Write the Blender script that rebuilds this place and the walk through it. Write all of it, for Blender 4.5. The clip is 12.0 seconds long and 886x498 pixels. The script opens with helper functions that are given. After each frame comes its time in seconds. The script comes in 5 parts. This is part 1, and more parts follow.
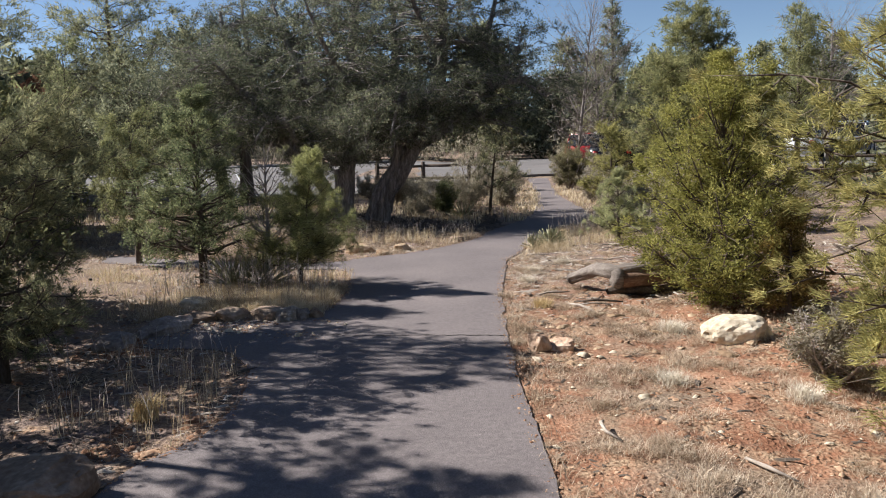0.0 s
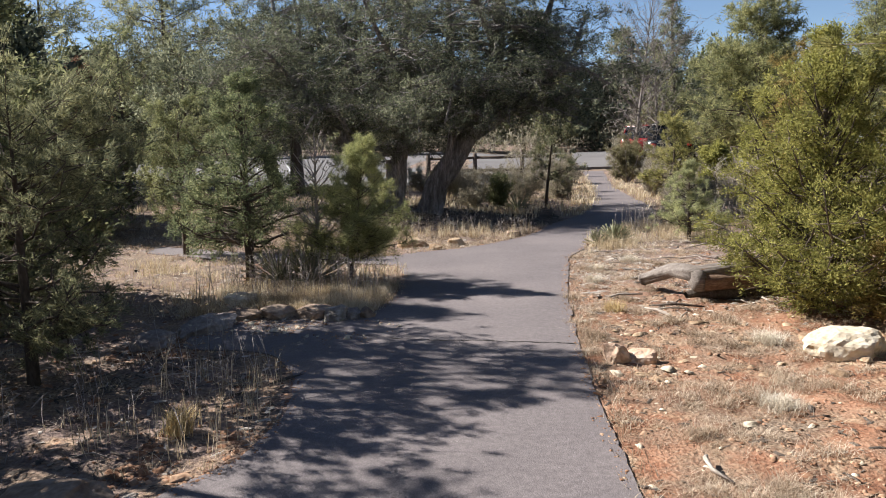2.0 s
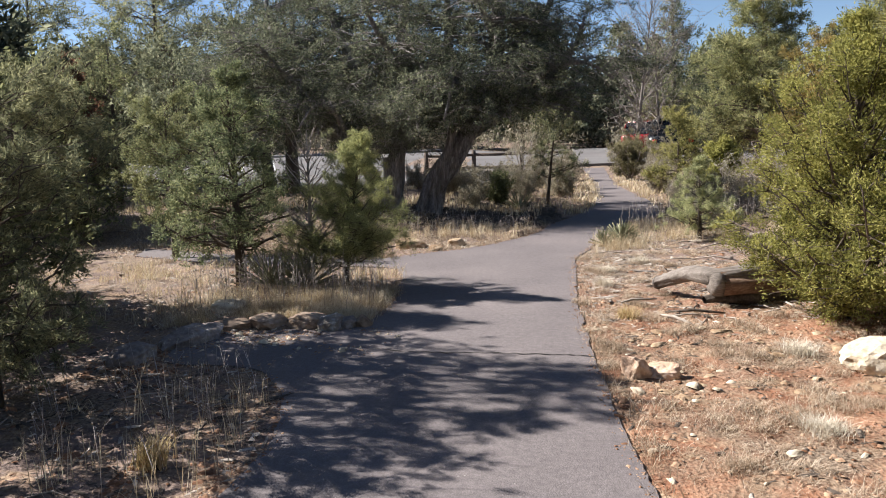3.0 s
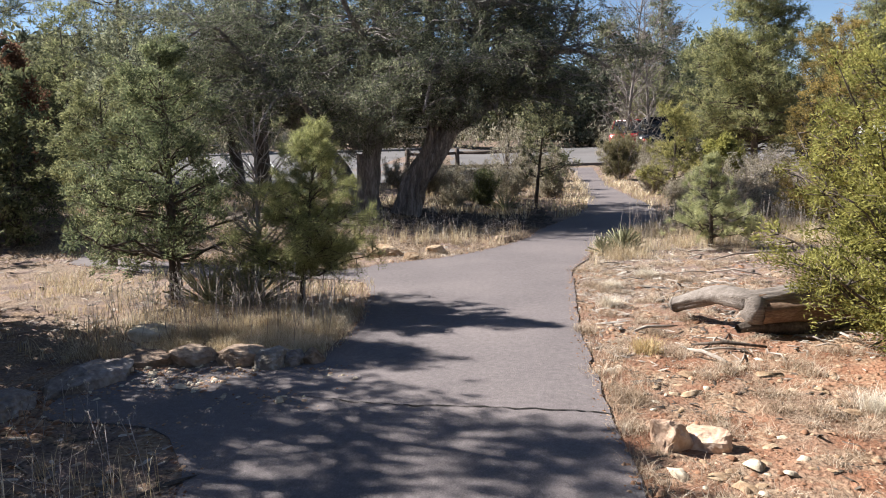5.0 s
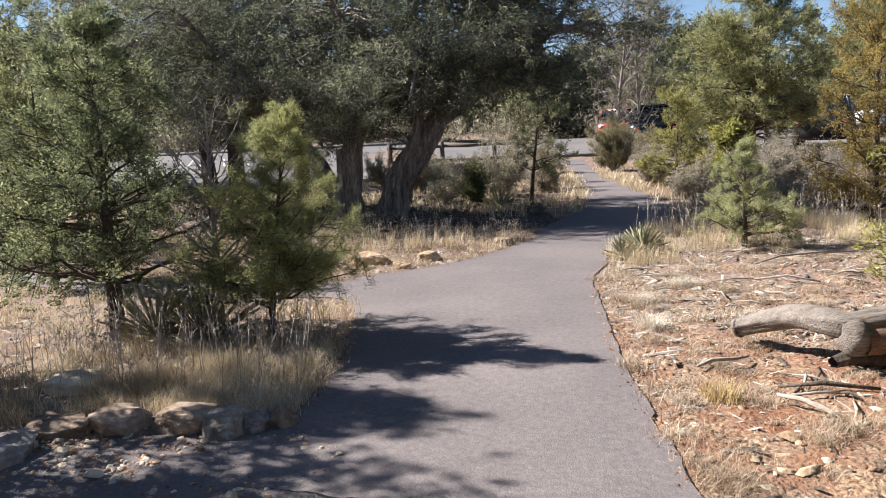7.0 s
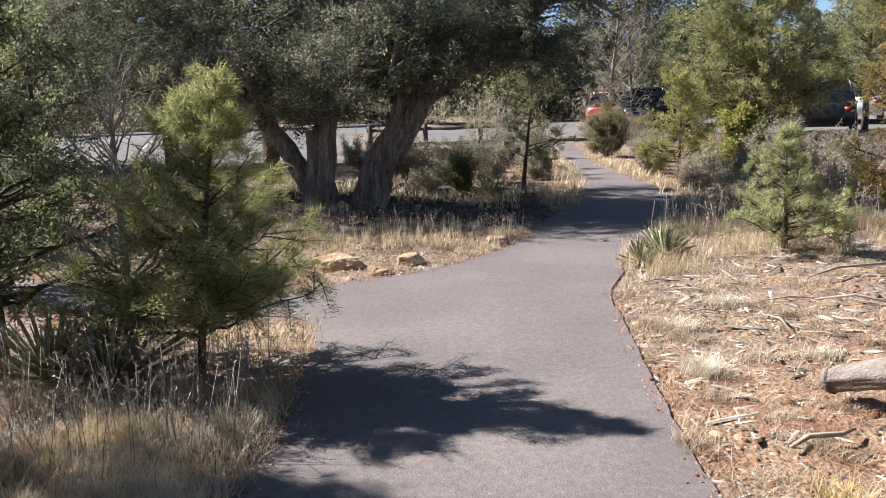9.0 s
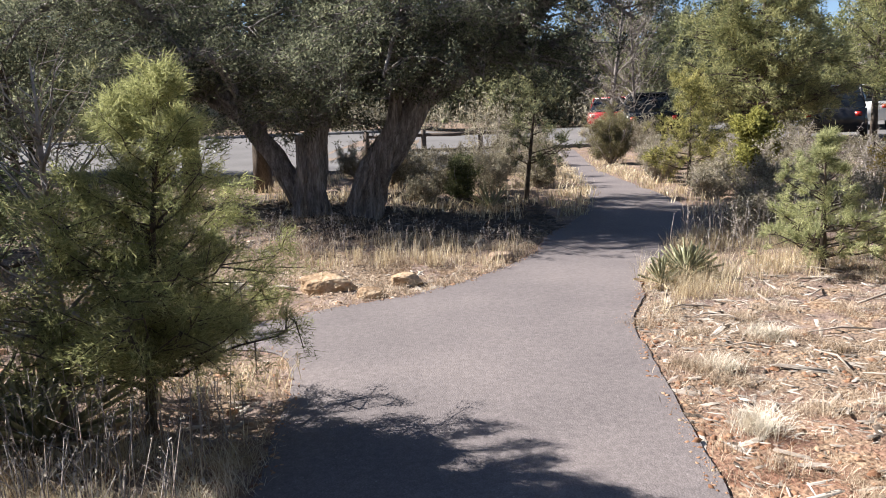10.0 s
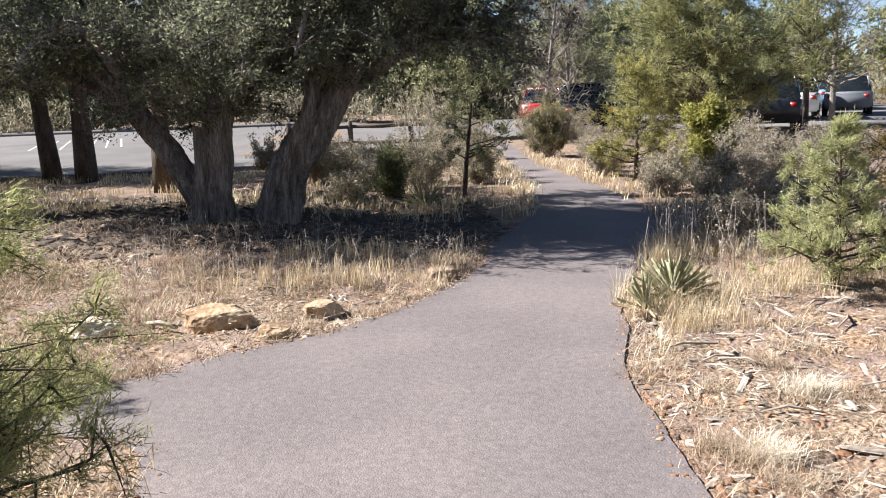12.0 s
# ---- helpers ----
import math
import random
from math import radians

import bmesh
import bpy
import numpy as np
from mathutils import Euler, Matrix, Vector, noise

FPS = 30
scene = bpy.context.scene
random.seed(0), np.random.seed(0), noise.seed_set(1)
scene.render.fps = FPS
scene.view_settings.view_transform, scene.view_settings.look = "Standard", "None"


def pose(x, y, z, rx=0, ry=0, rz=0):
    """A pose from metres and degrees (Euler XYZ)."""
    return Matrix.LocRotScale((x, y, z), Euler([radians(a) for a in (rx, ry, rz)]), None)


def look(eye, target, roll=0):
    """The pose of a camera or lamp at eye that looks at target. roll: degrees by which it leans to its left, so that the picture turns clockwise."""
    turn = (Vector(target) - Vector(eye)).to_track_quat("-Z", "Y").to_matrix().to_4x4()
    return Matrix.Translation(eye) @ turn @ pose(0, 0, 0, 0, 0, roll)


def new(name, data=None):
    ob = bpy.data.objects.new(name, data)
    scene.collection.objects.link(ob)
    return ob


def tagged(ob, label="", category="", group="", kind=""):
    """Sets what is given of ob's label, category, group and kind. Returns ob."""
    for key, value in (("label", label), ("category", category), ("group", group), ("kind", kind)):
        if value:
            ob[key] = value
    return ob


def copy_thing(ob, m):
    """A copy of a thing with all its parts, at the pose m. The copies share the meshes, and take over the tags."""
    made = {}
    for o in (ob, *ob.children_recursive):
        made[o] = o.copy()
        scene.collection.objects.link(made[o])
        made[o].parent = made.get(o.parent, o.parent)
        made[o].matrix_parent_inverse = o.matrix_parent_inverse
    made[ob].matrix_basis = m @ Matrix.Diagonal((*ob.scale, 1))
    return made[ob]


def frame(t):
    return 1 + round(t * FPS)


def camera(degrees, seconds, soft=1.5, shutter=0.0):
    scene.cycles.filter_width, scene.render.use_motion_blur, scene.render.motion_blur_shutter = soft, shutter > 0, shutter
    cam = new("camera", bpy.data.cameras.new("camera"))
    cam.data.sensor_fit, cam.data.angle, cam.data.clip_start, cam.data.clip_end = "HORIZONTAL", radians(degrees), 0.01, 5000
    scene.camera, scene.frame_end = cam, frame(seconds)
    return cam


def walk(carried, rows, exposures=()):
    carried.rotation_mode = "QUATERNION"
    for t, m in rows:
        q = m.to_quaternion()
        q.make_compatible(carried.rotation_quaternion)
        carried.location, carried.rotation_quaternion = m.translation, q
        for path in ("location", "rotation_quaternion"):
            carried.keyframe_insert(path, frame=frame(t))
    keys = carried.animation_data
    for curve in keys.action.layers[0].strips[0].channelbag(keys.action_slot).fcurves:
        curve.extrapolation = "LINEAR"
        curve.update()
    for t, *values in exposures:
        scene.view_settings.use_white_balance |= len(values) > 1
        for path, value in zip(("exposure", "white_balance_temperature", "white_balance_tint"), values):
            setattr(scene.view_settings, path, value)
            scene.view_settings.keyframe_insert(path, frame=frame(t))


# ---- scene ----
cam = camera(61.4, 12.0, soft=1.0)
PATH = [
    (0, (0.527, 0.947, 1.534), (0.496, 2.93, 1.274), -2.1),
    (0.5, (0.518, 0.997, 1.519), (0.391, 2.973, 1.236), -1.9),
    (1, (0.443, 1.128, 1.52), (0.29, 3.103, 1.249), -2.5),
    (1.5, (0.394, 1.298, 1.511), (0.238, 3.274, 1.243), -2.5),
    (2, (0.389, 1.527, 1.492), (0.23, 3.502, 1.217), -1.8),
    (2.5, (0.343, 1.742, 1.476), (0.183, 3.716, 1.195), -1.7),
    (3, (0.326, 1.972, 1.483), (0.172, 3.946, 1.201), -2.1),
    (3.2, (0.361, 2.083, 1.477), (0.233, 4.058, 1.191), -1.7),
    (5, (0.314, 3.25, 1.411), (0.203, 5.227, 1.126), -1.7),
    (5.5, (0.252, 3.555, 1.41), (0.136, 5.529, 1.108), -2.4),
    (6, (0.232, 3.866, 1.387), (0.119, 5.837, 1.069), -2.0),
    (6.5, (0.156, 4.168, 1.382), (0.073, 6.142, 1.072), -2.6),
    (7, (0.121, 4.47, 1.374), (0.056, 6.446, 1.072), -2.8),
    (7.2, (0.127, 4.628, 1.365), (0.081, 6.604, 1.061), -2.7),
    (8.8, (0.08, 5.681, 1.364), (0.07, 7.65, 1.016), -2.0),
    (9, (0.065, 5.778, 1.355), (0.047, 7.747, 1.006), -2.1),
    (9.5, (0.058, 6.128, 1.351), (0.039, 8.096, 0.997), -2.6),
    (10, (0.064, 6.473, 1.342), (0.049, 8.445, 1.009), -2.2),
    (10.5, (0.024, 6.802, 1.341), (0.024, 8.775, 1.009), -2.6),
    (11, (0.041, 7.136, 1.318), (0.135, 9.103, 0.968), -2.2),
    (11.5, (0.054, 7.481, 1.306), (0.164, 9.446, 0.946), -2.5),
    (12, (0.085, 7.826, 1.293), (0.254, 9.786, 0.934), -2.2),
]
walk(cam, [(t, look(eye, target, roll)) for t, eye, target, roll in PATH], [(0, 1.08, 6280, 10), (1.5, 1.23, 6280, 10), (3, 1.34, 6280, 10), (7, 1.5, 6280, 10), (10, 1.56, 6280, 10), (11, 1.7, 6280, 10), (12, 1.69, 6280, 10)])

# ---- world, sun ----
SUN_AZ, SUN_EL = radians(-71.0), radians(39.0)
world = bpy.data.worlds.new("sky")
scene.world = world
world.use_nodes = True
wn = world.node_tree.nodes
sky = wn.new("ShaderNodeTexSky")
sky.sky_type = "NISHITA"
sky.sun_disc = False
sky.sun_elevation = SUN_EL
sky.sun_rotation = SUN_AZ
sky.altitude = 2000
sky.air_density = 0.9
sky.dust_density = 0.3
wn["Background"].inputs["Strength"].default_value = 0.052
world.node_tree.links.new(sky.outputs[0], wn["Background"].inputs["Color"])
sun = new("sun", bpy.data.lights.new("sun", "SUN"))
sun.data.energy = 5.0
sun.data.angle = radians(0.42)
sun.data.color = (1.0, 0.95, 0.88)
sun.matrix_world = look((math.sin(SUN_AZ) * math.cos(SUN_EL) * 50, math.cos(SUN_AZ) * math.cos(SUN_EL) * 50, math.sin(SUN_EL) * 50), (0, 0, 0))


# ---- materials ----
def ramp_mat(name, cols, scale=4.0, fine=60.0, rough=0.9, bump=0.3, bump_dist=0.02, island=0.0, objvar=0.0, through_light=0.0, stretch=(1, 1, 1), spec=0.2, metal=0.0):
    """Noise at two scales runs through the colours; bump from the finer one."""
    m = bpy.data.materials.new(name)
    m.use_nodes = True
    t = m.node_tree
    n, l = t.nodes, t.links
    b = n["Principled BSDF"]
    b.inputs["Roughness"].default_value = rough
    b.inputs["Specular IOR Level"].default_value = spec
    b.inputs["Metallic"].default_value = metal
    co = n.new("ShaderNodeTexCoord")
    mp = n.new("ShaderNodeMapping")
    mp.inputs["Scale"].default_value = stretch
    l.new(co.outputs["Object"], mp.inputs["Vector"])
    a = n.new("ShaderNodeTexNoise")
    a.inputs["Scale"].default_value = scale
    a.inputs["Detail"].default_value = 6
    f = n.new("ShaderNodeTexNoise")
    f.inputs["Scale"].default_value = fine
    f.inputs["Detail"].default_value = 4
    for q in (a, f):
        l.new(mp.outputs[0], q.inputs["Vector"])
    mx = n.new("ShaderNodeMath")
    mx.operation = "MULTIPLY_ADD"
    mx.inputs[1].default_value = 0.45
    l.new(f.outputs["Fac"], mx.inputs[0])
    sc = n.new("ShaderNodeMath")
    sc.operation = "MULTIPLY"
    sc.inputs[1].default_value = 0.55
    l.new(a.outputs["Fac"], sc.inputs[0])
    l.new(sc.outputs[0], mx.inputs[2])
    fac = mx.outputs[0]
    for amount, node, out in ((island, "ShaderNodeNewGeometry", "Random Per Island"), (objvar, "ShaderNodeObjectInfo", "Random")):
        if amount:
            g = n.new(node)
            ad = n.new("ShaderNodeMath")
            ad.operation = "MULTIPLY_ADD"
            ad.inputs[1].default_value = amount
            l.new(g.outputs[out], ad.inputs[0])
            sb = n.new("ShaderNodeMath")
            sb.operation = "SUBTRACT"
            sb.inputs[1].default_value = amount / 2
            l.new(fac, sb.inputs[0])
            l.new(sb.outputs[0], ad.inputs[2])
            fac = ad.outputs[0]
    r = n.new("ShaderNodeValToRGB")
    e = r.color_ramp.elements
    while len(e) < len(cols):
        e.new(0.5)
    for i, c in enumerate(cols):
        e[i].position = 0.3 + 0.4 * i / (len(cols) - 1)
        e[i].color = (*c, 1)
    l.new(fac, r.inputs[0])
    l.new(r.outputs[0], b.inputs["Base Color"])
    if bump:
        bp = n.new("ShaderNodeBump")
        bp.inputs["Strength"].default_value = bump
        bp.inputs["Distance"].default_value = bump_dist
        l.new(mx.outputs[0], bp.inputs["Height"])
        l.new(bp.outputs[0], b.inputs["Normal"])
    if through_light:
        tr = n.new("ShaderNodeBsdfTranslucent")
        l.new(r.outputs[0], tr.inputs["Color"])
        ms = n.new("ShaderNodeMixShader")
        ms.inputs[0].default_value = through_light
        l.new(b.outputs[0], ms.inputs[1])
        l.new(tr.outputs[0], ms.inputs[2])
        l.new(ms.outputs[0], n["Material Output"].inputs["Surface"])
    return m


def leaf_mat(name, dark, mid, light):
    mid, light = [1.15 * c for c in mid], [1.4 * c for c in light]
    return ramp_mat(name, (dark, mid, light), 1.7, 9, 0.85, 0, island=0.32, objvar=0.08, through_light=0.45, spec=0.08)


def asphalt_mat():
    """Pale stones in dark binder, worn lighter in broad faint patches."""
    m = bpy.data.materials.new("asphalt")
    m.use_nodes = True
    t = m.node_tree
    n, l = t.nodes, t.links
    b = n["Principled BSDF"]
    b.inputs["Roughness"].default_value = 0.88
    b.inputs["Specular IOR Level"].default_value = 0.25
    co = n.new("ShaderNodeTexCoord").outputs["Object"]

    def tex(kind, scale, detail=3):
        q = n.new(kind)
        q.inputs["Scale"].default_value = scale
        if kind == "ShaderNodeTexNoise":
            q.inputs["Detail"].default_value = detail
        l.new(co, q.inputs["Vector"])
        return q

    def ramp(src, stops):
        r = n.new("ShaderNodeValToRGB")
        while len(r.color_ramp.elements) < len(stops):
            r.color_ramp.elements.new(0.5)
        for e, (p, c) in zip(r.color_ramp.elements, stops):
            e.position, e.color = p, (*c, 1)
        l.new(src, r.inputs[0])
        return r.outputs[0]

    def mul(a, c):
        q = n.new("ShaderNodeMix")
        q.data_type, q.blend_type = "RGBA", "MULTIPLY"
        q.inputs[0].default_value = 1.0
        l.new(a, q.inputs[6])
        l.new(c, q.inputs[7])
        return q.outputs[2]

    cell = tex("ShaderNodeTexVoronoi", 135)
    stones = ramp(cell.outputs["Color"], ((0.0, (0.138, 0.118, 0.117)), (0.55, (0.172, 0.148, 0.147)), (0.95, (0.198, 0.171, 0.169)), (1.0, (0.36, 0.33, 0.31))))
    joints = ramp(cell.outputs["Distance"], ((0.0, (1.08, 1.08, 1.08)), (0.7, (0.84, 0.83, 0.82))))
    broad = ramp(tex("ShaderNodeTexNoise", 0.9, 5).outputs["Fac"], ((0.3, (0.84, 0.84, 0.85)), (0.52, (1.0, 1.0, 1.0)), (0.72, (1.2, 1.19, 1.17))))
    mid = ramp(tex("ShaderNodeTexNoise", 26, 4).outputs["Fac"], ((0.3, (0.85, 0.85, 0.85)), (0.7, (1.12, 1.12, 1.12))))
    l.new(mul(mul(mul(stones, joints), broad), mid), b.inputs["Base Color"])
    bp = n.new("ShaderNodeBump")
    bp.invert = True
    bp.inputs["Strength"].default_value = 0.45
    bp.inputs["Distance"].default_value = 0.004
    l.new(cell.outputs["Distance"], bp.inputs["Height"])
    l.new(bp.outputs[0], b.inputs["Normal"])
    return m


ASPHALT = asphalt_mat()
LOT = ramp_mat("lot_asphalt", ((0.12, 0.112, 0.11), (0.16, 0.15, 0.147), (0.2, 0.188, 0.184)), 0.5, 60, 0.95, 0.2, 0.006, spec=0.03)
PAINT = ramp_mat("line_paint", ((0.35, 0.35, 0.34), (0.55, 0.55, 0.54)), 3, 40, 0.7, 0.1)
J_GREEN = leaf_mat("juniper_leaf", (0.09, 0.099, 0.055), (0.159, 0.169, 0.083), (0.268, 0.263, 0.129))
J_YELLOW = leaf_mat("yellow_juniper_leaf", (0.105, 0.105, 0.035), (0.2, 0.195, 0.058), (0.33, 0.31, 0.1))
J_OLIVE = leaf_mat("olive_juniper_leaf", (0.127, 0.105, 0.043), (0.242, 0.187, 0.068), (0.369, 0.274, 0.098))
J_DARK = leaf_mat("old_juniper_leaf", (0.052, 0.058, 0.041), (0.135, 0.145, 0.096), (0.28, 0.28, 0.18))
J_BUSH = leaf_mat("bushy_juniper_leaf", (0.09, 0.108, 0.06), (0.185, 0.205, 0.108), (0.33, 0.335, 0.175))
P_GREEN = leaf_mat("pinyon_needle", (0.095, 0.105, 0.068), (0.178, 0.181, 0.104), (0.306, 0.292, 0.159))
P_YELLOW = leaf_mat("sunny_pinyon_needle", (0.127, 0.129, 0.049), (0.242, 0.228, 0.086), (0.42, 0.374, 0.153))
P_FAR = leaf_mat("pine_needle", (0.12, 0.13, 0.065), (0.225, 0.225, 0.105), (0.36, 0.34, 0.16))
P_SOFT = leaf_mat("soft_pinyon_needle", (0.18, 0.195, 0.1), (0.32, 0.33, 0.17), (0.45, 0.44, 0.24))
P_SUN = leaf_mat("bright_pinyon_needle", (0.18, 0.19, 0.085), (0.31, 0.315, 0.14), (0.42, 0.41, 0.2))
RUST = leaf_mat("dead_needle", (0.1, 0.056, 0.036), (0.17, 0.09, 0.056), (0.25, 0.14, 0.09))
SAGE = leaf_mat("shrub_leaf", (0.165, 0.14, 0.098), (0.265, 0.235, 0.168), (0.4, 0.36, 0.275))
SHRUB_GREEN = leaf_mat("olive_shrub_leaf", (0.11, 0.1, 0.055), (0.19, 0.17, 0.095), (0.29, 0.26, 0.15))
STRAW = ramp_mat("straw", ((0.36, 0.27, 0.16), (0.58, 0.47, 0.31), (0.78, 0.68, 0.52)), 1.5, 12, 0.8, 0, island=0.3, through_light=0.25)
PALE = ramp_mat("bleached_grass", ((0.23, 0.16, 0.102), (0.41, 0.312, 0.222), (0.64, 0.54, 0.42)), 1.5, 12, 0.8, 0, island=0.3, through_light=0.2)
BLEACHED = ramp_mat("white_grass", ((0.42, 0.35, 0.26), (0.64, 0.57, 0.46), (0.84, 0.78, 0.68)), 1.5, 12, 0.8, 0, island=0.3, through_light=0.2)
GOLD = ramp_mat("golden_grass", ((0.32, 0.22, 0.1), (0.52, 0.39, 0.19), (0.68, 0.55, 0.32)), 1.5, 12, 0.8, 0, island=0.3, through_light=0.25)
SEED = ramp_mat("seed_head", ((0.4, 0.34, 0.27), (0.6, 0.54, 0.46)), 5, 40, 0.9, 0, island=0.3)
YUCCA = ramp_mat("yucca_blade", ((0.13, 0.14, 0.08), (0.26, 0.26, 0.15), (0.46, 0.44, 0.3)), 4, 20, 0.5, 0, island=0.25, through_light=0.15, spec=0.4)
BARK = ramp_mat("juniper_bark", ((0.05, 0.042, 0.038), (0.25, 0.22, 0.206), (0.56, 0.52, 0.5)), 8, 36, 0.95, 1.0, 0.09, stretch=(2.4, 2.4, 0.28))
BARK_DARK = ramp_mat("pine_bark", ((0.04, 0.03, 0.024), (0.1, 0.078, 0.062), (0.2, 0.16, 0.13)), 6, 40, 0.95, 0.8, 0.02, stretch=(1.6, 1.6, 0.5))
GREYWOOD = ramp_mat("weathered_wood", ((0.14, 0.112, 0.094), (0.33, 0.28, 0.235), (0.58, 0.52, 0.45)), 4, 45, 0.9, 0.6, 0.01, stretch=(0.5, 2, 2), island=0.2)
TWIG = ramp_mat("bare_twig", ((0.18, 0.145, 0.125), (0.34, 0.29, 0.265), (0.52, 0.46, 0.42)), 6, 40, 0.95, 0, island=0.25)
GREYBARK = ramp_mat("grey_bark", ((0.12, 0.098, 0.085), (0.21, 0.18, 0.16), (0.32, 0.28, 0.255)), 6, 40, 0.95, 0.3, 0.01)
LOGWOOD = ramp_mat("old_log_wood", ((0.08, 0.065, 0.055), (0.19, 0.16, 0.138), (0.34, 0.3, 0.265)), 5, 50, 0.92, 0.9, 0.02, stretch=(0.35, 2, 2))
CUTWOOD = ramp_mat("sawn_wood", ((0.07, 0.04, 0.026), (0.17, 0.105, 0.07), (0.33, 0.24, 0.17)), 7, 60, 0.85, 0.6, 0.01, stretch=(0.5, 2, 2))
ROCK = ramp_mat("sandstone", ((0.13, 0.085, 0.06), (0.26, 0.19, 0.14), (0.44, 0.35, 0.28)), 3.5, 30, 0.92, 0.7, 0.03, objvar=0.12)
ROCK_PALE = ramp_mat("pale_limestone", ((0.3, 0.225, 0.145), (0.56, 0.47, 0.35), (0.72, 0.65, 0.54)), 3, 28, 0.92, 0.7, 0.03)
ROCK_GREY = ramp_mat("grey_rock", ((0.13, 0.105, 0.095), (0.26, 0.22, 0.2), (0.46, 0.42, 0.4)), 3.5, 30, 0.92, 0.7, 0.03, objvar=0.12)
ROCK_RED = ramp_mat("ochre_sandstone", ((0.15, 0.085, 0.05), (0.34, 0.235, 0.145), (0.56, 0.45, 0.33)), 4, 30, 0.92, 0.8, 0.03, objvar=0.12)
ROCK_WHITE = ramp_mat("lichen_rock", ((0.16, 0.13, 0.105), (0.29, 0.25, 0.215), (0.6, 0.58, 0.57)), 9, 30, 0.92, 0.7, 0.03)
ROCK_PINK = ramp_mat("pink_sandstone", ((0.22, 0.125, 0.08), (0.45, 0.31, 0.22), (0.66, 0.52, 0.41)), 4, 30, 0.92, 0.8, 0.03)
CLOD = ramp_mat("dirt_clod", ((0.15, 0.075, 0.042), (0.27, 0.145, 0.086), (0.43, 0.29, 0.19)), 3, 40, 0.95, 0.4, island=0.4)


def ground_mat():
    """Red earth under straw litter, with brown duff away from the path."""
    m = ramp_mat("earth", ((0.1, 0.042, 0.024), (0.245, 0.115, 0.066), (0.42, 0.25, 0.16)), 2.5, 45, 0.97, 1.0, 0.045)
    t = m.node_tree
    n, l = t.nodes, t.links
    b = n["Principled BSDF"]
    red = b.inputs["Base Color"].links[0].from_socket
    co = n["Texture Coordinate"].outputs["Object"]

    def layer(under, cols, scale, lo, hi, seed, fine):
        a = n.new("ShaderNodeTexNoise")
        a.noise_dimensions = "4D"
        a.inputs["W"].default_value = seed
        a.inputs["Scale"].default_value = scale
        a.inputs["Detail"].default_value = 9
        a.inputs["Roughness"].default_value = 0.65
        l.new(co, a.inputs["Vector"])
        mr = n.new("ShaderNodeMapRange")
        mr.inputs["From Min"].default_value = lo
        mr.inputs["From Max"].default_value = hi
        l.new(a.outputs["Fac"], mr.inputs["Value"])
        c = n.new("ShaderNodeTexNoise")
        c.inputs["Scale"].default_value = fine
        c.inputs["Detail"].default_value = 5
        l.new(co, c.inputs["Vector"])
        r = n.new("ShaderNodeValToRGB")
        r.color_ramp.elements[0].position = 0.35
        r.color_ramp.elements[1].position = 0.65
        r.color_ramp.elements[0].color = (*cols[0], 1)
        r.color_ramp.elements[1].color = (*cols[1], 1)
        l.new(c.outputs["Fac"], r.inputs[0])
        mix = n.new("ShaderNodeMix")
        mix.data_type = "RGBA"
        l.new(mr.outputs[0], mix.inputs[0])
        l.new(under, mix.inputs[6])
        l.new(r.outputs[0], mix.inputs[7])
        return mix.outputs[2]

    sep = n.new("ShaderNodeSeparateXYZ")
    l.new(co, sep.inputs[0])

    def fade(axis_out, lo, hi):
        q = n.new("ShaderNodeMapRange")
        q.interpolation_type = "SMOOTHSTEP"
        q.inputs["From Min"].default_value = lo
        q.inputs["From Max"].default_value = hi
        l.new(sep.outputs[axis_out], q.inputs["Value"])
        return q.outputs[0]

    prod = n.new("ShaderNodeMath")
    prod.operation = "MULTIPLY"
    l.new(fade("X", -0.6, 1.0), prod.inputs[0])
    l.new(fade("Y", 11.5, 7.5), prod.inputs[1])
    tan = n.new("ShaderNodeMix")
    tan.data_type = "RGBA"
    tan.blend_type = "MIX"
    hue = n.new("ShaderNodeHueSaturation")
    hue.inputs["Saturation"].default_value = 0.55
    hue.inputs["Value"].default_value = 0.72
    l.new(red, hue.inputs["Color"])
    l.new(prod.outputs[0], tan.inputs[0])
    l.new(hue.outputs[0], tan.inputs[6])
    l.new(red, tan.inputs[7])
    c = layer(tan.outputs[2], ((0.13, 0.072, 0.042), (0.42, 0.3, 0.198)), 4.0, 0.46, 0.6, 3.0, 38)
    c = layer(c, ((0.09, 0.06, 0.042), (0.33, 0.25, 0.18)), 0.9, 0.47, 0.6, 9.0, 50)
    l.new(c, b.inputs["Base Color"])
    return m


EARTH = ground_mat()


# ---- helpers for meshes ----
def np_mesh(name, verts, tris, mat, smooth=False):
    verts, tris = np.asarray(verts, np.float32), np.asarray(tris, np.int32)
    me = bpy.data.meshes.new(name)
    me.vertices.add(len(verts))
    me.vertices.foreach_set("co", verts.ravel())
    me.loops.add(3 * len(tris))
    me.loops.foreach_set("vertex_index", tris.ravel())
    me.polygons.add(len(tris))
    me.polygons.foreach_set("loop_start", np.arange(len(tris), dtype=np.int32) * 3)
    if smooth:
        me.polygons.foreach_set("use_smooth", np.ones(len(tris), bool))
    me.update(calc_edges=True)
    me.materials.append(mat)
    return me


def bm_mesh(name, bm, mat, smooth=False):
    me = bpy.data.meshes.new(name)
    if smooth:
        for f in bm.faces:
            f.smooth = True
    bm.to_mesh(me)
    bm.free()
    me.materials.append(mat)
    return me


